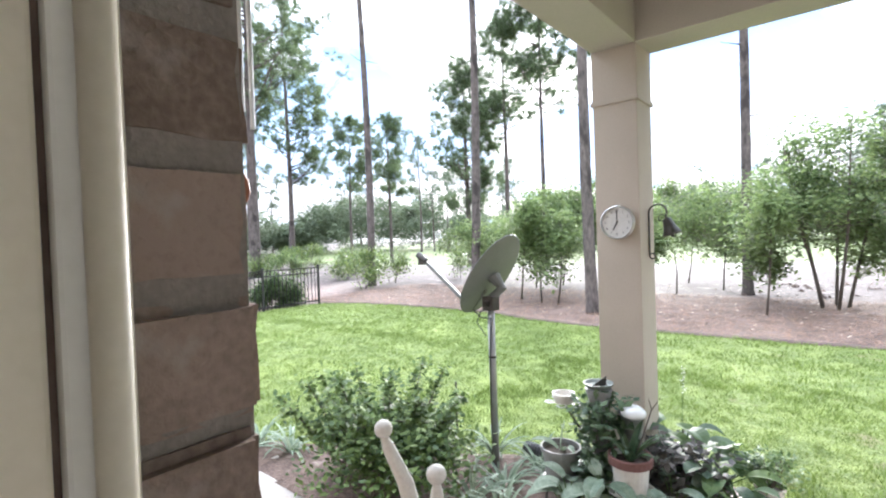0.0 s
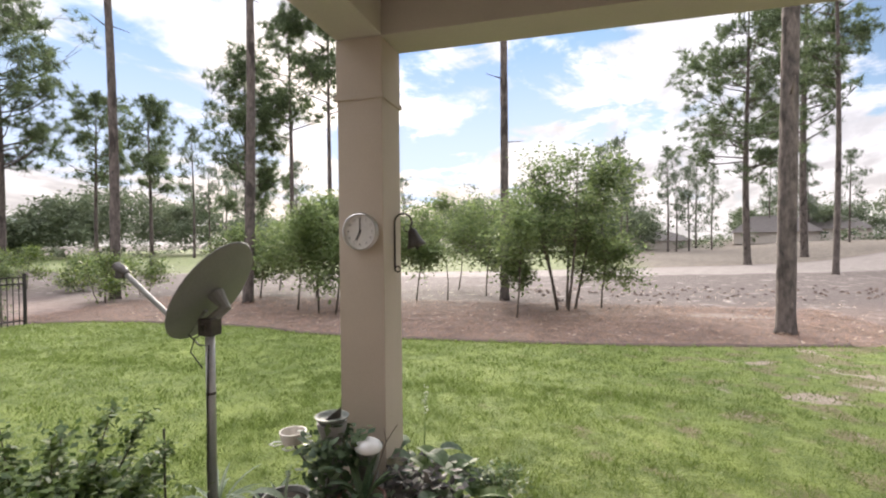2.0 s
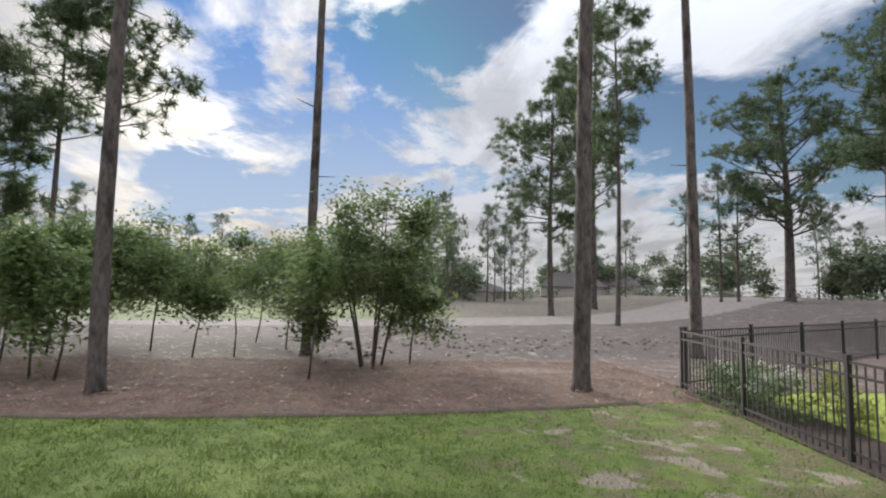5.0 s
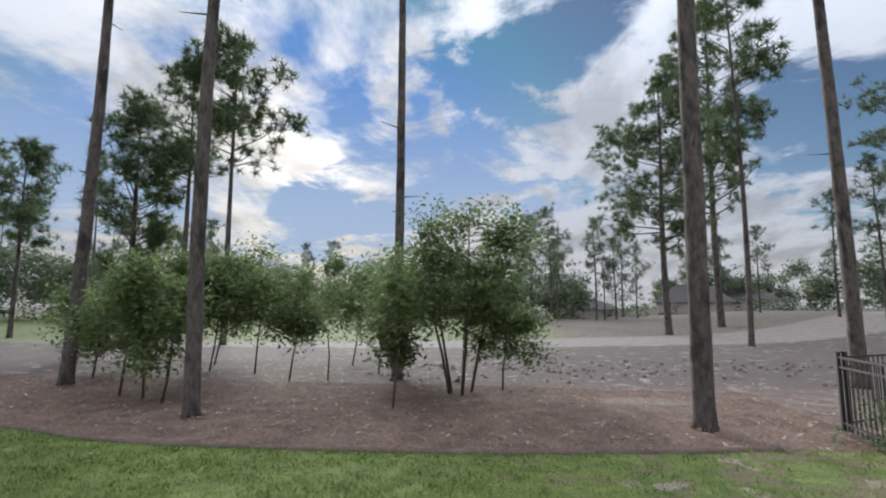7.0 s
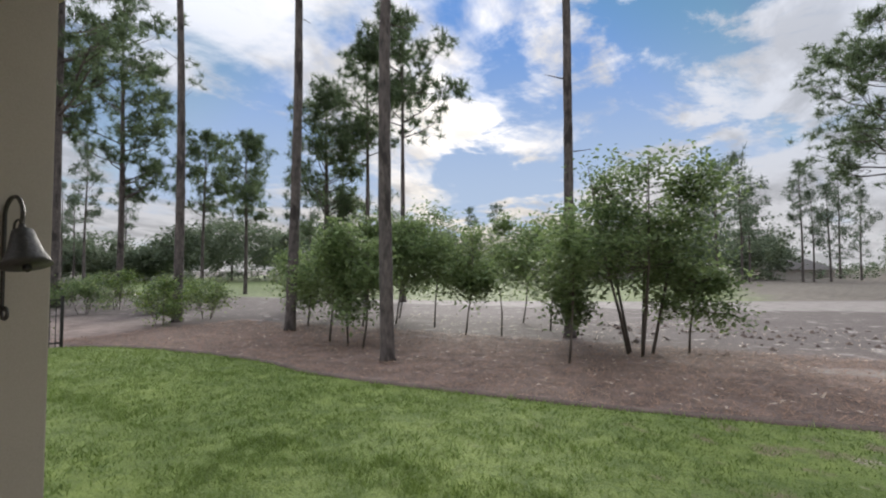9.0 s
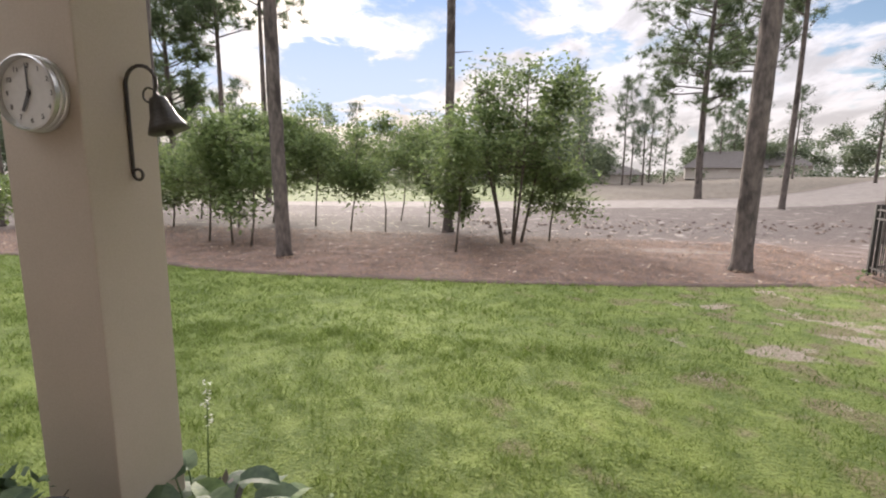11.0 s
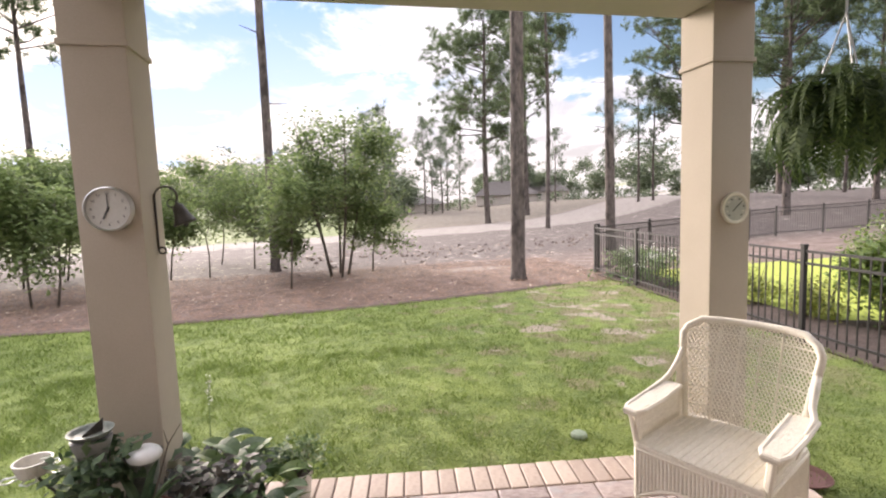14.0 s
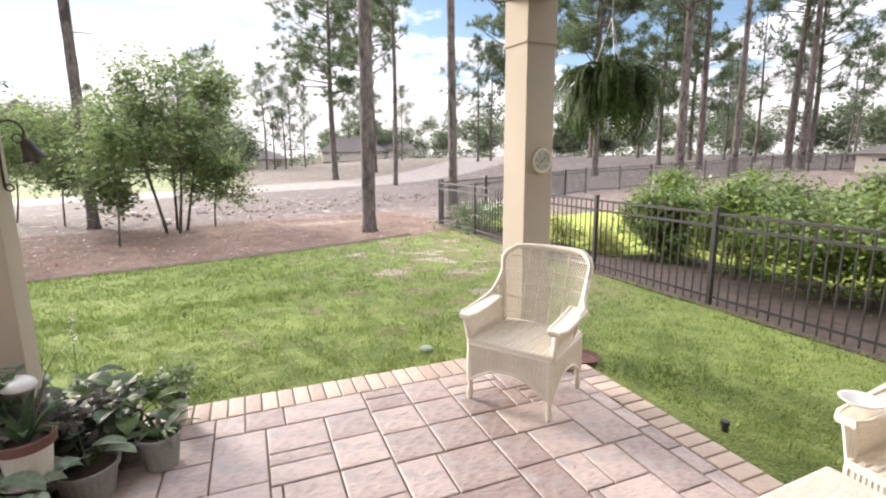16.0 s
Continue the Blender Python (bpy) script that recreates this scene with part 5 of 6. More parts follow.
for name, p0, p1 in (("side_apron", (-0.26, -0.22), (0.26, -0.22)), ("side_apron", (-0.26, 0.22), (0.26, 0.22)), ("side_apron", (-0.26, -0.22), (-0.26, 0.22)), ("side_apron", (0.26, -0.22), (0.26, 0.22))):
    apron = part(name, Geo().tube([(*p0, 0.2), (*p1, 0.2), (*p1, 0.375), (*p0, 0.375), (*p0, 0.2)], 0.01, 6), M["wicker"], ot)
    for k in range(1, 22):
        q = k / 22
        x, y = p0[0] + (p1[0] - p0[0]) * q, p0[1] + (p1[1] - p0[1]) * q
        part("reed", Geo().tube([(x, y, 0.2), (x, y, 0.38)], 0.009, 5), M["wicker"], apron)
# stone figure and brown dish behind the chair
fg = thing("garden_figure", "small pale stone figure on the patio corner", "figurine", pose(3.45, -0.62, 0))
part("stone", Geo().lathe([(0.07, 0), (0.085, 0.02), (0.07, 0.06), (0.045, 0.09), (0.05, 0.115), (0.03, 0.14), (0.004, 0.15)], 14).tube([(-0.05, 0, 0.02), (-0.14, -0.04, 0.03), (-0.19, -0.05, 0.02)], [0.035, 0.03, 0.012], 8), M["rock"], fg, smooth=True)
bd = thing("clay_dish", "shallow brown clay dish lying on the grass", "dish", pose(3.72, -0.52, -0.03))
part("bowl", Geo().lathe([(0.08, 0), (0.12, 0.01), (0.15, 0.035), (0.145, 0.038), (0.11, 0.018), (0.01, 0.012)], 24), M["terracotta"], bd)
sp = thing("sprinkler_head", "black pop-up lawn sprinkler head beside the patio", "sprinkler", pose(3.72, -1.72, -0.05))
part("stem", Geo().lathe([(0.02, 0), (0.02, 0.05), (0.028, 0.052), (0.028, 0.075), (0.01, 0.08)], 14), M["black"], sp)
bt = thing("lawn_cap", "pale green plastic valve cap in the grass", "cap", pose(2.72, 0.35, -0.05))
part("lid", Geo().lathe([(0.06, 0), (0.062, 0.02), (0.05, 0.035), (0.005, 0.04)], 18), M["paleleaf"], bt)


# ---- hanging fern ----
fx, fy, fz = 3.56, -0.80, 2.02
fn = thing("hanging_fern", "lush dark green fern in a hanging basket", "fern", pose(fx, fy, fz))
part("basket", Geo().lathe([(0.08, -0.09), (0.12, -0.08), (0.155, 0.05), (0.16, 0.06), (0.14, 0.05), (0.01, 0.04)], 20), M["black"], fn)
for k in range(3):
    a = k * 2.094
    part("chain", Geo().tube([(math.cos(a) * 0.15, math.sin(a) * 0.15, 0.055), (0, 0, 0.52)], 0.004, 5), M["steel"], fn)
part("hook", Geo().tube([(0, 0, 0.50), (0, 0, BEAM_Z - fz + 0.004)], 0.006, 6), M["steel"], fn)
rng = np.random.default_rng(31)
quads, ribs = [], Geo()
for i in range(250):
    az, el = rng.uniform(0, 6.283), radians(rng.uniform(15, 85))
    ln = rng.uniform(0.34, 0.6)
    p, a = Vector((0, 0, 0.05)), el
    out = Vector((math.cos(az), math.sin(az), 0)); sd_ = Vector((-math.sin(az), math.cos(az), 0))
    pts = [p.copy()]
    for k in range(22):
        p = p + (out * math.cos(a) + Vector((0, 0, math.sin(a)))) * ln / 22
        a -= radians(rng.uniform(5, 9.5))
        pts.append(p.copy())
        if k > 1:
            wd = 0.036 * math.sin(math.pi * min(1, 0.15 + k / 24)) + 0.005
            d = (pts[-1] - pts[-2])
            for sg in (1, -1):
                tip = p + sd_ * sg * wd + d * 0.35 + Vector((0, 0, -0.014))
                quads.append([p - d * 0.42, tip - d * 0.25, tip + d * 0.2, p + d * 0.42])
    ribs.tube(pts[::3], 0.002, 3, cap=False)
part("frond", soup("frond", np.array([[list(v) for v in q] for q in quads]), M["fern"]), None, fn)
part("rib", ribs, M["leaf"], fn)


# ---- wind chime ----
wc = thing("wind_chime", "silver tube wind chime with a red-brown wooden sail", "wind chime", pose(-0.02, -2.69, 0))
part("cord", Geo().tube([(0, 0, BEAM_Z + 0.004), (0, 0, 2.42)], 0.002, 5), M["ink"], wc)
part("top_plate", Geo().lathe([(0.05, 2.41), (0.055, 2.415), (0.055, 2.425), (0.05, 2.43)], 18), M["redwood"], wc)
for k, z0 in enumerate((1.98, 1.95, 2.02, 1.90, 2.06)):
    a = k * 1.2566
    part("tube", Geo().tube([(math.cos(a) * 0.045, math.sin(a) * 0.045, z0), (math.cos(a) * 0.045, math.sin(a) * 0.045, 2.405)], 0.0065, 9), M["silver"], wc)
part("string", Geo().tube([(0, 0, 2.42), (0, 0, 1.85)], 0.001, 4), M["ink"], wc)
part("sail", Geo().lathe([(0.001, 0), (0.017, 0.012), (0.023, 0.03), (0.020, 0.052), (0.010, 0.068), (0.001, 0.074)], 14).turn(pose(0, 0, 1.75, 0, 0, -117) @ Matrix.Diagonal((1.4, 0.4, 1.35, 1))), M["redwood"], wc, "flat red-brown wooden sail", smooth=True)


# ---- satellite dish ----
DX, DY = -0.81, -0.44
sd2 = thing("satellite_dish", "grey satellite dish on a galvanised steel pole", "satellite dish", pose(DX, DY, 0))
part("pole", Geo().tube([(0, 0, -0.1), (0, 0, 0.75), (0, 0, 1.19)], [0.026, 0.026, 0.026], 14), M["steel"], sd2, smooth=True)
part("pole_collar", Geo().tube([(0, 0, 0.80), (0, 0, 0.815)], 0.0285, 14), M["wrought"], sd2)
part("mount", Geo().box(-0.045, -0.045, 1.14, 0.045, 0.045, 1.24, 0.008).box(-0.02, -0.06, 1.17, 0.02, 0.06, 1.21, 0.006).tube([(0, -0.06, 1.19), (0, 0.06, 1.19)], 0.012, 8), M["wrought"], sd2)
n_az, n_el = radians(91), radians(33)
nv = Vector((-math.sin(n_az) * math.cos(n_el), math.cos(n_az) * math.cos(n_el), math.sin(n_el)))
rot = nv.to_track_quat("Z", "Y").to_matrix().to_4x4()
dc = Vector((-0.01, 0.055, 1.375))
g = Geo()
prof = [(r, 0.30 * r * r) for r in (0.002, 0.06, 0.12, 0.18, 0.23, 0.262, 0.270)]
prof += [(0.272, 0.026), (0.262, 0.026)] + [(r, 0.30 * r * r + 0.008) for r in (0.23, 0.18, 0.12, 0.06, 0.002)]
part("reflector", g.lathe(prof, 36).turn(Matrix.Translation(dc) @ rot @ Matrix.Diagonal((1.06, 1.25, 1, 1))), M["dishgrey"], sd2, smooth=True)
downv = (Vector((0, 0, -1)) + nv * nv.z).normalized()
foot = dc + downv * 0.31 + nv * 0.03
lnb = foot + Vector((-0.47, -0.02, 0.38))
part("feed_arm", Geo().tube([foot, foot.lerp(lnb, 0.95)], 0.0155, 8), M["dishgrey"], sd2)
fh = part("feed_head", Geo().tube([lnb + nv * 0.05, lnb, lnb - nv * 0.05], [0.026, 0.03, 0.022], 12).box(lnb.x - 0.03, lnb.y - 0.02, lnb.z - 0.055, lnb.x + 0.03, lnb.y + 0.02, lnb.z - 0.005, 0.006), M["wrought"], sd2, "dark feed head")
part("back_bracket", Geo().tube([dc - nv * 0.005, dc - nv * 0.06 + Vector((0.02, 0, -0.05)), (0, 0, 1.22)], [0.05, 0.035, 0.03], 10).tube([dc + downv * 0.12, foot], 0.016, 8), M["dishgrey"], sd2)
part("cable", Geo().tube([foot, foot + Vector((0.1, -0.02, -0.06)), (0.02, -0.035, 1.09), (0.004, -0.033, 0.8), (-0.004, -0.033, 0.4), (0, -0.033, 0.0)], 0.005, 6), M["black"], sd2)
part("loop_cable", Geo().tube([(0.0, -0.04, 1.16), (-0.06, -0.05, 1.13), (-0.09, -0.05, 1.05), (-0.02, -0.04, 0.96)], 0.004, 6), M["black"], sd2)


# ---- bed plants ----
rng = np.random.default_rng(63)
bs = broadleaf(-1.42, -0.98, 0.56, 1.5, 7, 201, "loose evergreen shrub with small glossy leaves", 230, 32, 0.056, "boxleaf", "evergreen_shrub", "shrub", 0.02, "", 0.010, 0.075, z=-0.04)
cs = []
stem = Geo()
for tx, ty, tz in ((0.10, 0.36, 0.78), (-0.35, -0.35, 0.72), (-0.08, -0.28, 0.80), (-0.55, -0.1, 0.70), (0.3, 0.1, 0.62), (0.02, 0.1, 0.72), (0.42, 0.42, 0.58), (-0.2, 0.3, 0.66), (-0.45, -0.5, 0.64), (0.2, -0.35, 0.66), (-0.7, 0.15, 0.62), (0.55, 0.2, 0.6), (0.15, 0.55, 0.7), (-0.3, 0.05, 0.74)):
    b0 = Vector((tx * 0.35, ty * 0.35, 0.1))
    stem.tube([b0, (tx, ty, tz)], [0.008, 0.003], 5)
    for q in np.linspace(0.45, 1.0, 12):
        cs.append(tuple(b0.lerp(Vector((tx, ty, tz)), q)))
part("shoot_leaves", soup("shoot_leaves", leaves(rng, cs, 15, 0.034, 0.06), M["boxleaf"]), None, bs)
part("shoot", stem, M["bark2"], bs)
for k, (x, y, s) in enumerate(((-3.42, -1.36, 0.9), (-4.05, -1.44, 0.7))):
    ag = thing("agave", "blue-green agave with stiff pointed leaves in mulch", "agave", pose(x, y, -0.02), "agaves in the bed")
    part("leaves", rosette(rng, 20, 0.5 * s, 0.10 * s, (25, 80), (-5, 25), fold=0.35), M["agave"], ag)
for k, (x, y) in enumerate(((-0.62, -0.62), (-0.55, -0.28), (-0.95, -0.25), (-0.35, -0.38), (-0.68, -0.9), (-0.42, -0.95), (-2.3, -1.15), (-2.6, -1.25))):
    lr = thing("strap_plant", "clump of arching grey-green strap leaves in mulch", "plant", pose(x, y, -0.03), "strap-leaved clumps")
    part("leaves", rosette(rng, 22, 0.36, 0.026, (45, 85), (60, 130)), M["paleleaf"], lr)
for k in range(26):
    x, s = rng.uniform(-3.6, -0.3), rng.uniform(0.04, 0.10)
    y = -1.40 + (float(np.interp(x, BED_X, BED_Y)) + 1.30) * rng.uniform(0, 1)
    rk = thing("garden_rock", "pale rounded garden rock lying in mulch", "rock", pose(x, y, -0.03, 0, 0, rng.uniform(0, 360)), "garden rocks")
    bm = bmesh.new()
    bmesh.ops.create_icosphere(bm, subdivisions=2, radius=1)
    for v in bm.verts:
        v.co *= 1 + 0.28 * noise.noise(v.co * 1.4 + Vector((k * 3.1, 0, 0)))
        v.co = Vector((v.co.x * s * 1.4, v.co.y * s, v.co.z * s * 0.6))
    me = bpy.data.meshes.new("stone"); bm.to_mesh(me); bm.free()
    me.materials.append(M["rock"])
    part("stone", me, None, rk)
pp = thing("drain_pipe", "black corrugated drain pipe lying across the bed", "pipe", pose(0, 0, 0))
pts = [(-0.75 + 0.012 * i, -0.12 - 0.0012 * i, 0.055) for i in range(72)]
part("hose", Geo().tube(pts, [0.055 if i % 2 else 0.048 for i in range(72)], 14), M["black"], pp)
sk = thing("garden_stake", "thin dark garden stake beside the shrub", "stake", pose(-1.17, -0.42, 0))
part("rod", Geo().tube([(0, 0, -0.05), (0, 0, 0.56)], 0.007, 6), M["wrought"], sk)
# pale abstract statue: two linked figures
g = Geo()
g.tube([(0.05, 0, 0.0), (0.09, 0, 0.3), (0.075, 0, 0.6), (0.02, 0, 0.82), (-0.035, 0, 0.94), (-0.05, 0, 0.98)], [0.07, 0.045, 0.034, 0.028, 0.022, 0.013], 14)
g.tube([(0.02, 0, 0.0), (0.12, 0.0, 0.3), (0.12, 0.01, 0.62), (0.13, 0, 0.77), (0.13, 0, 0.815)], [0.07, 0.042, 0.034, 0.024, 0.014], 14)
g.tube([(-0.02, 0.02, 0.72), (0.03, 0.03, 0.60), (0.10, 0.02, 0.56)], [0.022, 0.02, 0.02], 10)
for c, r in (((-0.05, 0, 1.005), 0.031), ((0.13, 0, 0.845), 0.034)):
    g.lathe([(r * math.sin(q) + 0.001, -r * math.cos(q)) for q in np.linspace(0, math.pi, 12)], 16, c)
stt = part("garden_statue", g, M["stonefig"], None, smooth=True, at=pose(-0.07, -2.12, -0.004, 0, 0, 35))
tagged(stt, "pale abstract cast stone statue on the walkway", "statue")
# white flowers behind the fence corner
for x, y in ((7.1, 6.5), (7.5, 6.9), (7.2, 5.6)):
    wf = thing("flowering_shrub", "low shrub with white flower heads behind the fence", "shrub", pose(x, y, rise(x, y)), "white flowering shrubs")
    cs = [(rng.normal() * 0.25, rng.normal() * 0.25, rng.uniform(0.05, 0.6)) for _ in range(50)]
    part("foliage", soup("foliage", leaves(rng, cs, 26, 0.09, 0.075), M["leaf"]), None, wf)
    for k in range(7):
        part("flower", soup("flower", leaves(rng, [(rng.normal() * 0.25, rng.normal() * 0.25, rng.uniform(0.45, 0.7))], 40, 0.045, 0.035), M["whiteflower"]), None, wf)


# ---- ground cover ----
rng = np.random.default_rng(404)


def grass(n, x0, x1, y0, y1, h, wd, name):
    x, y = rng.uniform(x0, x1, n), rng.uniform(y0, y1, n)
    ok = (y < np.interp(x, [p[0] for p in LAWN_EDGE], [p[1] for p in LAWN_EDGE]) - 0.02) & (x < 6.06 + 0.0925 * y)
    ok &= ~((x < 0.5) & (x > -4.68) & (y < np.interp(x, BED_X, BED_Y) - 0.04)) & ~((x > -6.05) & (x < 0.5) & (y < -1.4)) & (x > -10.3) & ~((y < 0.335 - 0.13 * x) & (x < 3.72) & (x > -0.5)) & ~((np.abs(x - C2X) < 0.16) & (np.abs(y) < 0.16)) & ~((np.abs(x) < 0.16) & (np.abs(y) < 0.16))
    # thin out round the sandy patches
    r2 = ((x - 4.5) / 1.9) ** 2 + ((y - 3.7) / 2.5) ** 2
    ok &= rng.uniform(0, 1, n) > 0.55 * np.exp(-r2) + 0.38 * np.clip((x - 0.5) / 5, 0, 1)
    x, y = x[ok], y[ok]
    n = len(x)
    az = rng.uniform(0, 6.283, n)
    tuft = np.sin(x * 9.3 + 2 * np.sin(y * 4.1)) * np.sin(y * 11.7 + 2 * np.sin(x * 3.7)) * 0.6 + 0.4 * np.sin(x * 23 + 3 * np.sin(y * 7)) * np.sin(y * 19)
    hh = h * rng.uniform(0.5, 1.25, n) * (1.05 + 0.75 * tuft)
    lean = rng.normal(size=(n, 2)) * hh[:, None] * 0.55
    b = np.stack([x, y, np.full(n, LAWN_Z - 0.012)], axis=1)
    s = np.stack([np.cos(az), np.sin(az), np.zeros(n)], axis=1) * wd / 2
    tip = b + np.stack([lean[:, 0], lean[:, 1], hh], axis=1)
    tagged(part(name, soup(name, np.stack([b + s, b - s, tip], axis=1), M["blade"]), None), "short bright green grass blades of the lawn", "grass", kind="stuff")


grass(190000, -2.0, 6.6, -4.2, 3.0, 0.042, 0.009, "grass")
grass(90000, -10.4, 6.6, 2.5, 6.5, 0.045, 0.014, "grass")
grass(80000, -10.4, -1.5, -4.0, 3.0, 0.045, 0.013, "grass")


def litter(n, x0, x1, y0, y1, ln, wd, mat, name, label, z=-0.075):
    x, y = rng.uniform(x0, x1, n), rng.uniform(y0, y1, n)
    ok = y > np.interp(x, [p[0] for p in LAWN_EDGE], [p[1] for p in LAWN_EDGE]) + 0.05
    x, y = x[ok], y[ok]
    n = len(x)
    az = rng.uniform(0, 6.283, n)
    d = np.stack([np.cos(az), np.sin(az), rng.normal(size=n) * 0.18], axis=1) * (ln * rng.uniform(0.5, 1.3, n))[:, None]
    s = np.stack([-np.sin(az), np.cos(az), np.zeros(n)], axis=1) * wd / 2
    c = np.stack([x, y, np.full(n, z) + rng.uniform(0, 0.025, n)], axis=1)
    tagged(part(name, soup(name, np.stack([c + s, c - s, c + d], axis=1), M[mat]), None), label, "litter", kind="stuff")


litter(60000, -12, 7, 5.4, 11, 0.13, 0.012, "straw", "pine_straw", "loose brown pine needles on the ground")
litter(1500, -10, 8, 6, 16, 0.10, 0.05, "paleleafdry", "leaf_litter", "dry pale fallen leaves on the ground", -0.06)
g = Geo()
for k in range(260):
    x = rng.uniform(-1, 13); y = 13.6 + 0.2 * x + rng.normal() * 1.5
    s = rng.uniform(0.02, 0.075)
    z = rise(x, y)
    pts = [(x + math.cos(a) * s * rng.uniform(0.8, 1.6), y + math.sin(a) * s, z + 0.01) for a in np.linspace(0, 5.2, 6)]
    g.put(pts + [(x, y, z + s * rng.uniform(0.7, 1.2))], [(i, (i + 1) % 6, 6) for i in range(6)])
tagged(part("soil_clods", g, M["clod"], None), "dark clods of turned soil on the dirt", "soil", kind="stuff")
# mulch bed and turf in the neighbouring yard
def yard_strip(rows, z):
    """A sheet between two lines across the plan: rows of y, near x, far x."""
    g = Geo()
    for y, xa, xb in rows:
        g.v += [(xa, y, -0.14), (xa, y, z), (xb, y, z), (xb, y, -0.14)]
    for i in range(len(rows) - 1):
        g.f += [(i * 4 + k, i * 4 + k + 1, i * 4 + k + 5, i * 4 + k + 4) for k in range(3)]
    return g


setting("mulch_bed_neighbour", yard_strip([(y, fence_x(y) - 0.10, 8.35 if y < 2.2 else fence_x(y) + 1.0) for y in np.arange(-6.0, 7.3, 0.4)], -0.05), M["darkmulch"], "dark mulch bed along the fence", "planting bed")
setting("lawn_neighbour", yard_strip([(y, 8.352 if y < 2.2 else fence_x(y) + 1.002, 15.0) for y in np.arange(-6.0, 7.3, 0.4)], -0.055), M["lawn2"], "yellow-green lawn of the neighbouring yard with sunlight put into its colour", "lawn")


# ---- brick jamb and patio pieces ----
BH = 0.1016
BRICKS = []
for k in range(3):
    bm = bmesh.new()
    bmesh.ops.create_cube(bm, size=1)
    for v in bm.verts:
        v.co = Vector((v.co.x * 0.2, v.co.y * 0.098, v.co.z * 0.0915))
    bmesh.ops.bevel(bm, geom=bm.edges[:], offset=0.008, segments=2, affect="EDGES")
    bmesh.ops.subdivide_edges(bm, edges=bm.edges[:], cuts=3, use_grid_fill=True)
    for v in bm.verts:
        v.co += Vector((0.003, 0.0035, 0.0035)) * noise.noise(v.co * 30 + Vector((k * 5, 0, 0))) + Vector((0.0012, 0.0012, 0.0012)) * noise.noise(v.co * 110 + Vector((0, k * 5, 0)))
    me = bpy.data.meshes.new("brick"); bm.to_mesh(me); bm.free(); me.materials.append(M["brick"])
    BRICKS.append(me)
wall_parent = bpy.data.objects["wall_jamb_core"]
for i in range(23):
    part("brick", BRICKS[i % 3], None, wall_parent, at=pose(DOOR_X0 - 0.1 + 0.004 * math.sin(i * 7.3), WALL_Y - 0.049 + 0.003 * math.sin(i * 3.1), 0.045 + i * BH))

PA = radians(-7.5)
PU, PV = Vector((math.cos(PA), math.sin(PA), 0)), Vector((-math.sin(PA), math.cos(PA), 0))
PO = Vector((3.478, -0.395, 0))


def patio_point(u, v, z):
    return PO + PU * u + PV * v + Vector((0, 0, z))


def base_slab(u0, v0, u1, v1):
    q = [patio_point(*p, z) for z in (-0.12, -0.013) for p in ((u0, v0), (u1, v0), (u1, v1), (u0, v1))]
    return Geo().put([tuple(v) for v in q], [(3, 2, 1, 0), (4, 5, 6, 7), (0, 1, 5, 4), (1, 2, 6, 5), (2, 3, 7, 6), (3, 0, 4, 7)])


patio = setting("patio", base_slab(-3.62, -3.1, 0.2, 0.266), M["joint"], "stamped concrete patio with recessed dark joints", "patio")
rng = np.random.default_rng(11)
CELL = 0.05825
NU, NV = 62, 50
taken = np.zeros((NU, NV), bool)
# the laid pattern near the corner: first and last column, then the joints down it
LAID = ((40, 43, 0, 4), (36, 40, 0, 4), (27, 36, 0, 4), (32, 38, 4, 9, 11, 14), (38, 43, 4, 13), (27, 32, 4, 9, 14), (22, 27, 0, 2, 5, 10, 15), (17, 22, 0, 5, 10, 15), (11, 17, 0, 3, 5, 10), (14, 17, 10, 15), (7, 14, 10, 15),
        (17, 23, 15, 21), (23, 27, 15, 21), (13, 17, 15, 20), (7, 13, 15, 20), (10, 13, 20, 25), (6, 10, 20, 25), (2, 7, 7, 12), (43, 47, 0, 3, 8, 13))
shapes = {}


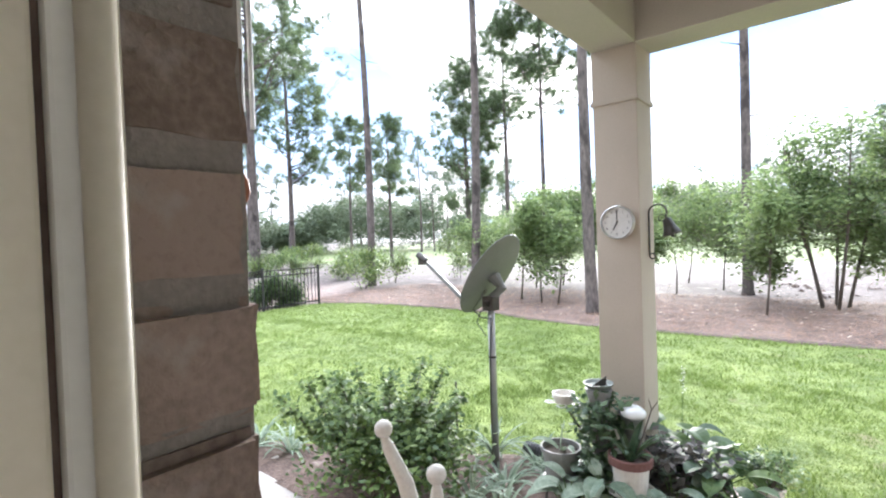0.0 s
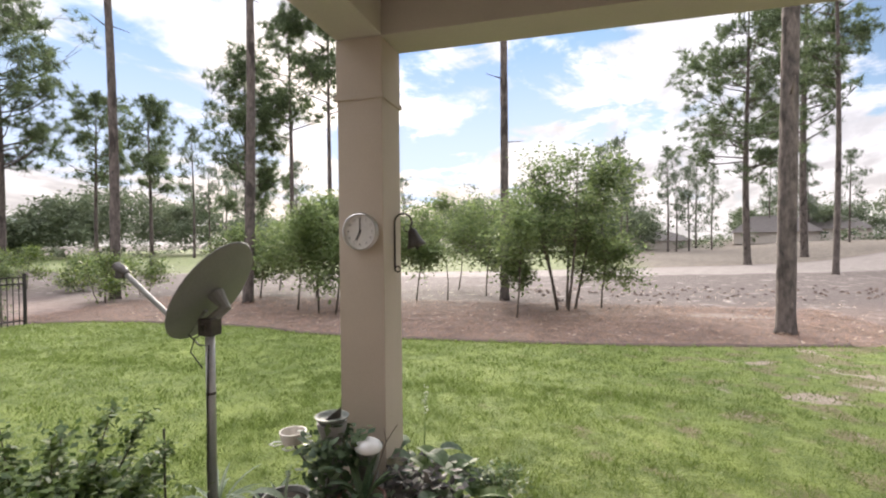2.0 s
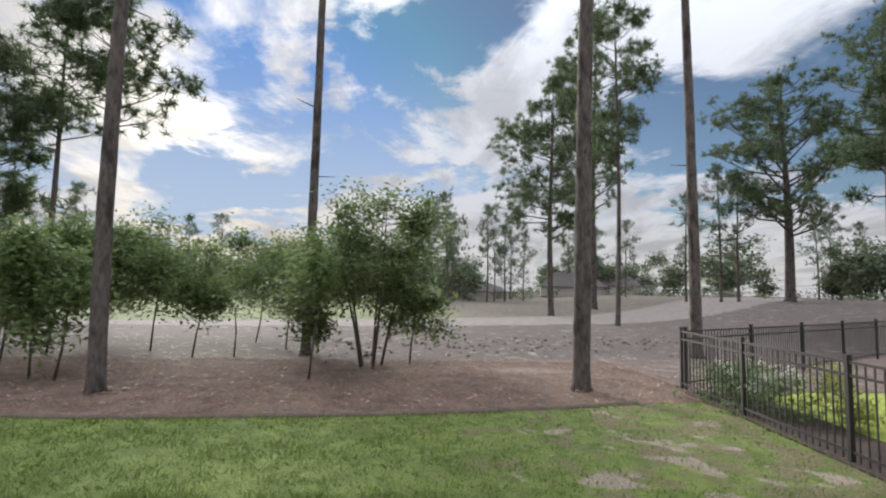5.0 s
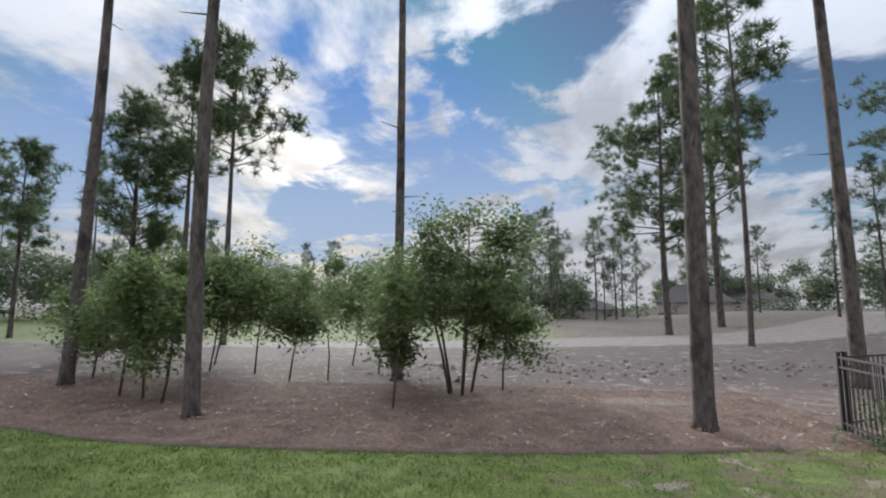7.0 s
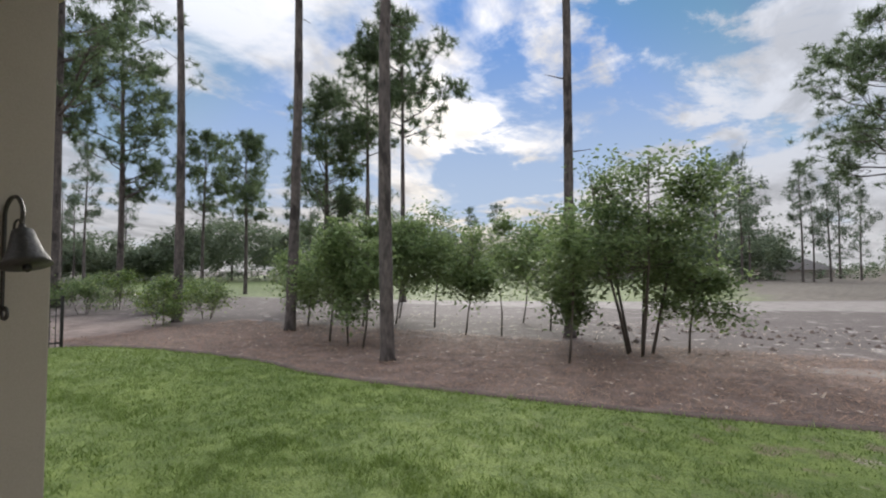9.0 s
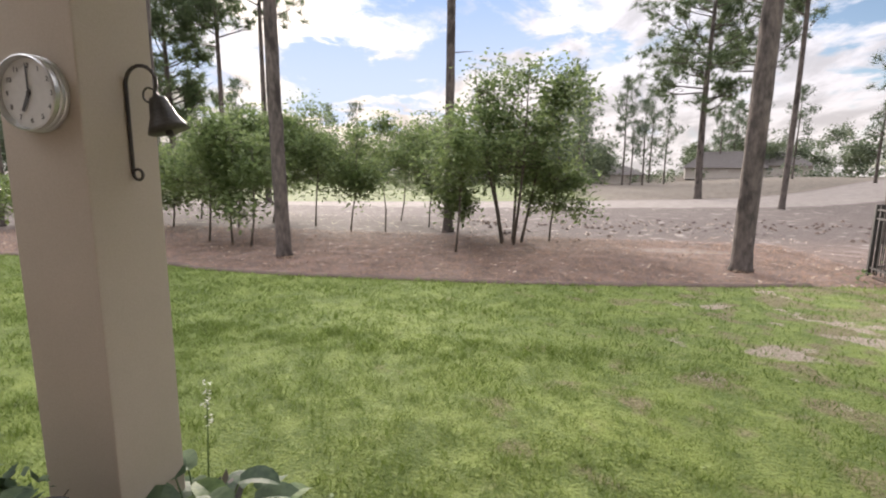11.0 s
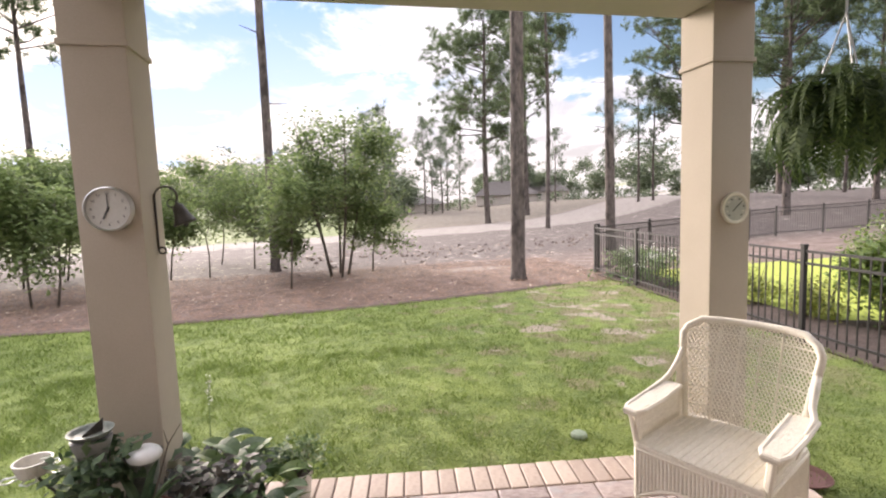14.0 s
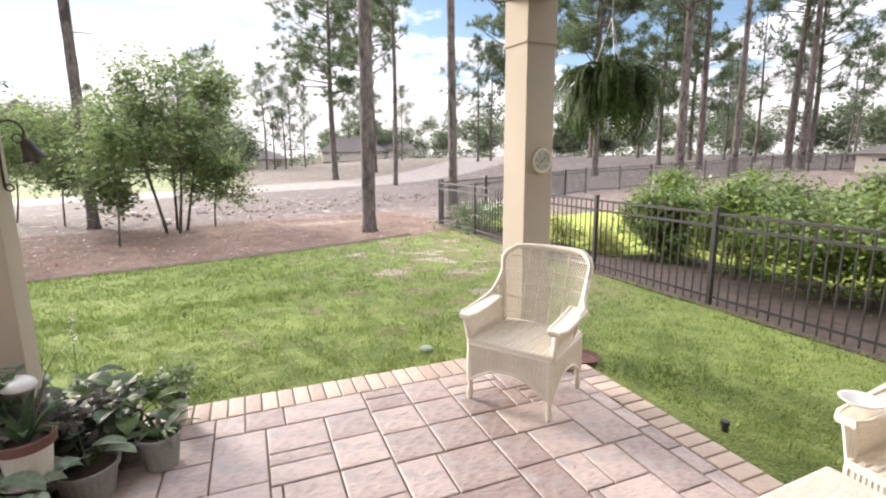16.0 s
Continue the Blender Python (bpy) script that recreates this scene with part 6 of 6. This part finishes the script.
def slab_mesh(w, d, key, mat):
    if (w, d, key) in shapes:
        return shapes[(w, d, key)]
    c, j = 0.0045, 0.0055
    rings = [(j, -0.012), (j, -c), (j + c, -0.001), (j + c + 0.02, 0.0)]
    v = []
    for o, z in rings:
        v += [(o, o, z), (w - o, o, z), (w - o, d - o, z), (o, d - o, z)]
    f = [(12, 13, 14, 15)]
    for r in range(3):
        for k in range(4):
            a, b = r * 4 + k, r * 4 + (k + 1) % 4
            f.append((a, b, b + 4, a + 4))
    me = bpy.data.meshes.new("slab")
    me.from_pydata(v, [], f)
    me.materials.append(M[mat])
    shapes[(w, d, key)] = me
    return me


ROT = Matrix.Rotation(PA, 4, "Z")


def lay(i, j, a, b):
    taken[i:i + a, j:j + b] = True
    p = patio_point(-(i + a) * CELL, -(j + b) * CELL, rng.uniform(-0.0015, 0.0015))
    part("slab", slab_mesh(a * CELL, b * CELL, 0, "paver"), None, patio, at=Matrix.Translation(p) @ ROT)


for u0, u1, *down in LAID:
    for v0, v1 in zip(down, down[1:]):
        lay(u0, v0, u1 - u0, v1 - v0)
for j in range(NV):
    for i in range(NU):
        if taken[i, j]:
            continue
        options = [(6, 6), (8, 5), (6, 4), (4, 6), (5, 8), (5, 5), (8, 4), (4, 8), (6, 3), (5, 4)]
        rng.shuffle(options)
        for a, b in [tuple(o) for o in options] + [(5, 3), (3, 5), (4, 3), (3, 3), (4, 2), (2, 4), (2, 2), (1, 3), (3, 1), (1, 2), (2, 1), (1, 1)]:
            if i + a <= NU and j + b <= NV and not taken[i:i + a, j:j + b].any():
                break
        lay(i, j, a, b)
for k in range(36):
    part("border_brick", slab_mesh(0.105, 0.265, 1, "border"), None, patio, at=Matrix.Translation(patio_point(0.2 - (k + 1) * 0.1055, 0.002, rng.uniform(-0.002, 0.002))) @ ROT)
for k in range(28):
    part("border_brick", slab_mesh(0.2, 0.105, 2, "border"), None, patio, at=Matrix.Translation(patio_point(0.002, -(k + 1) * 0.1055, rng.uniform(-0.002, 0.002))) @ ROT)
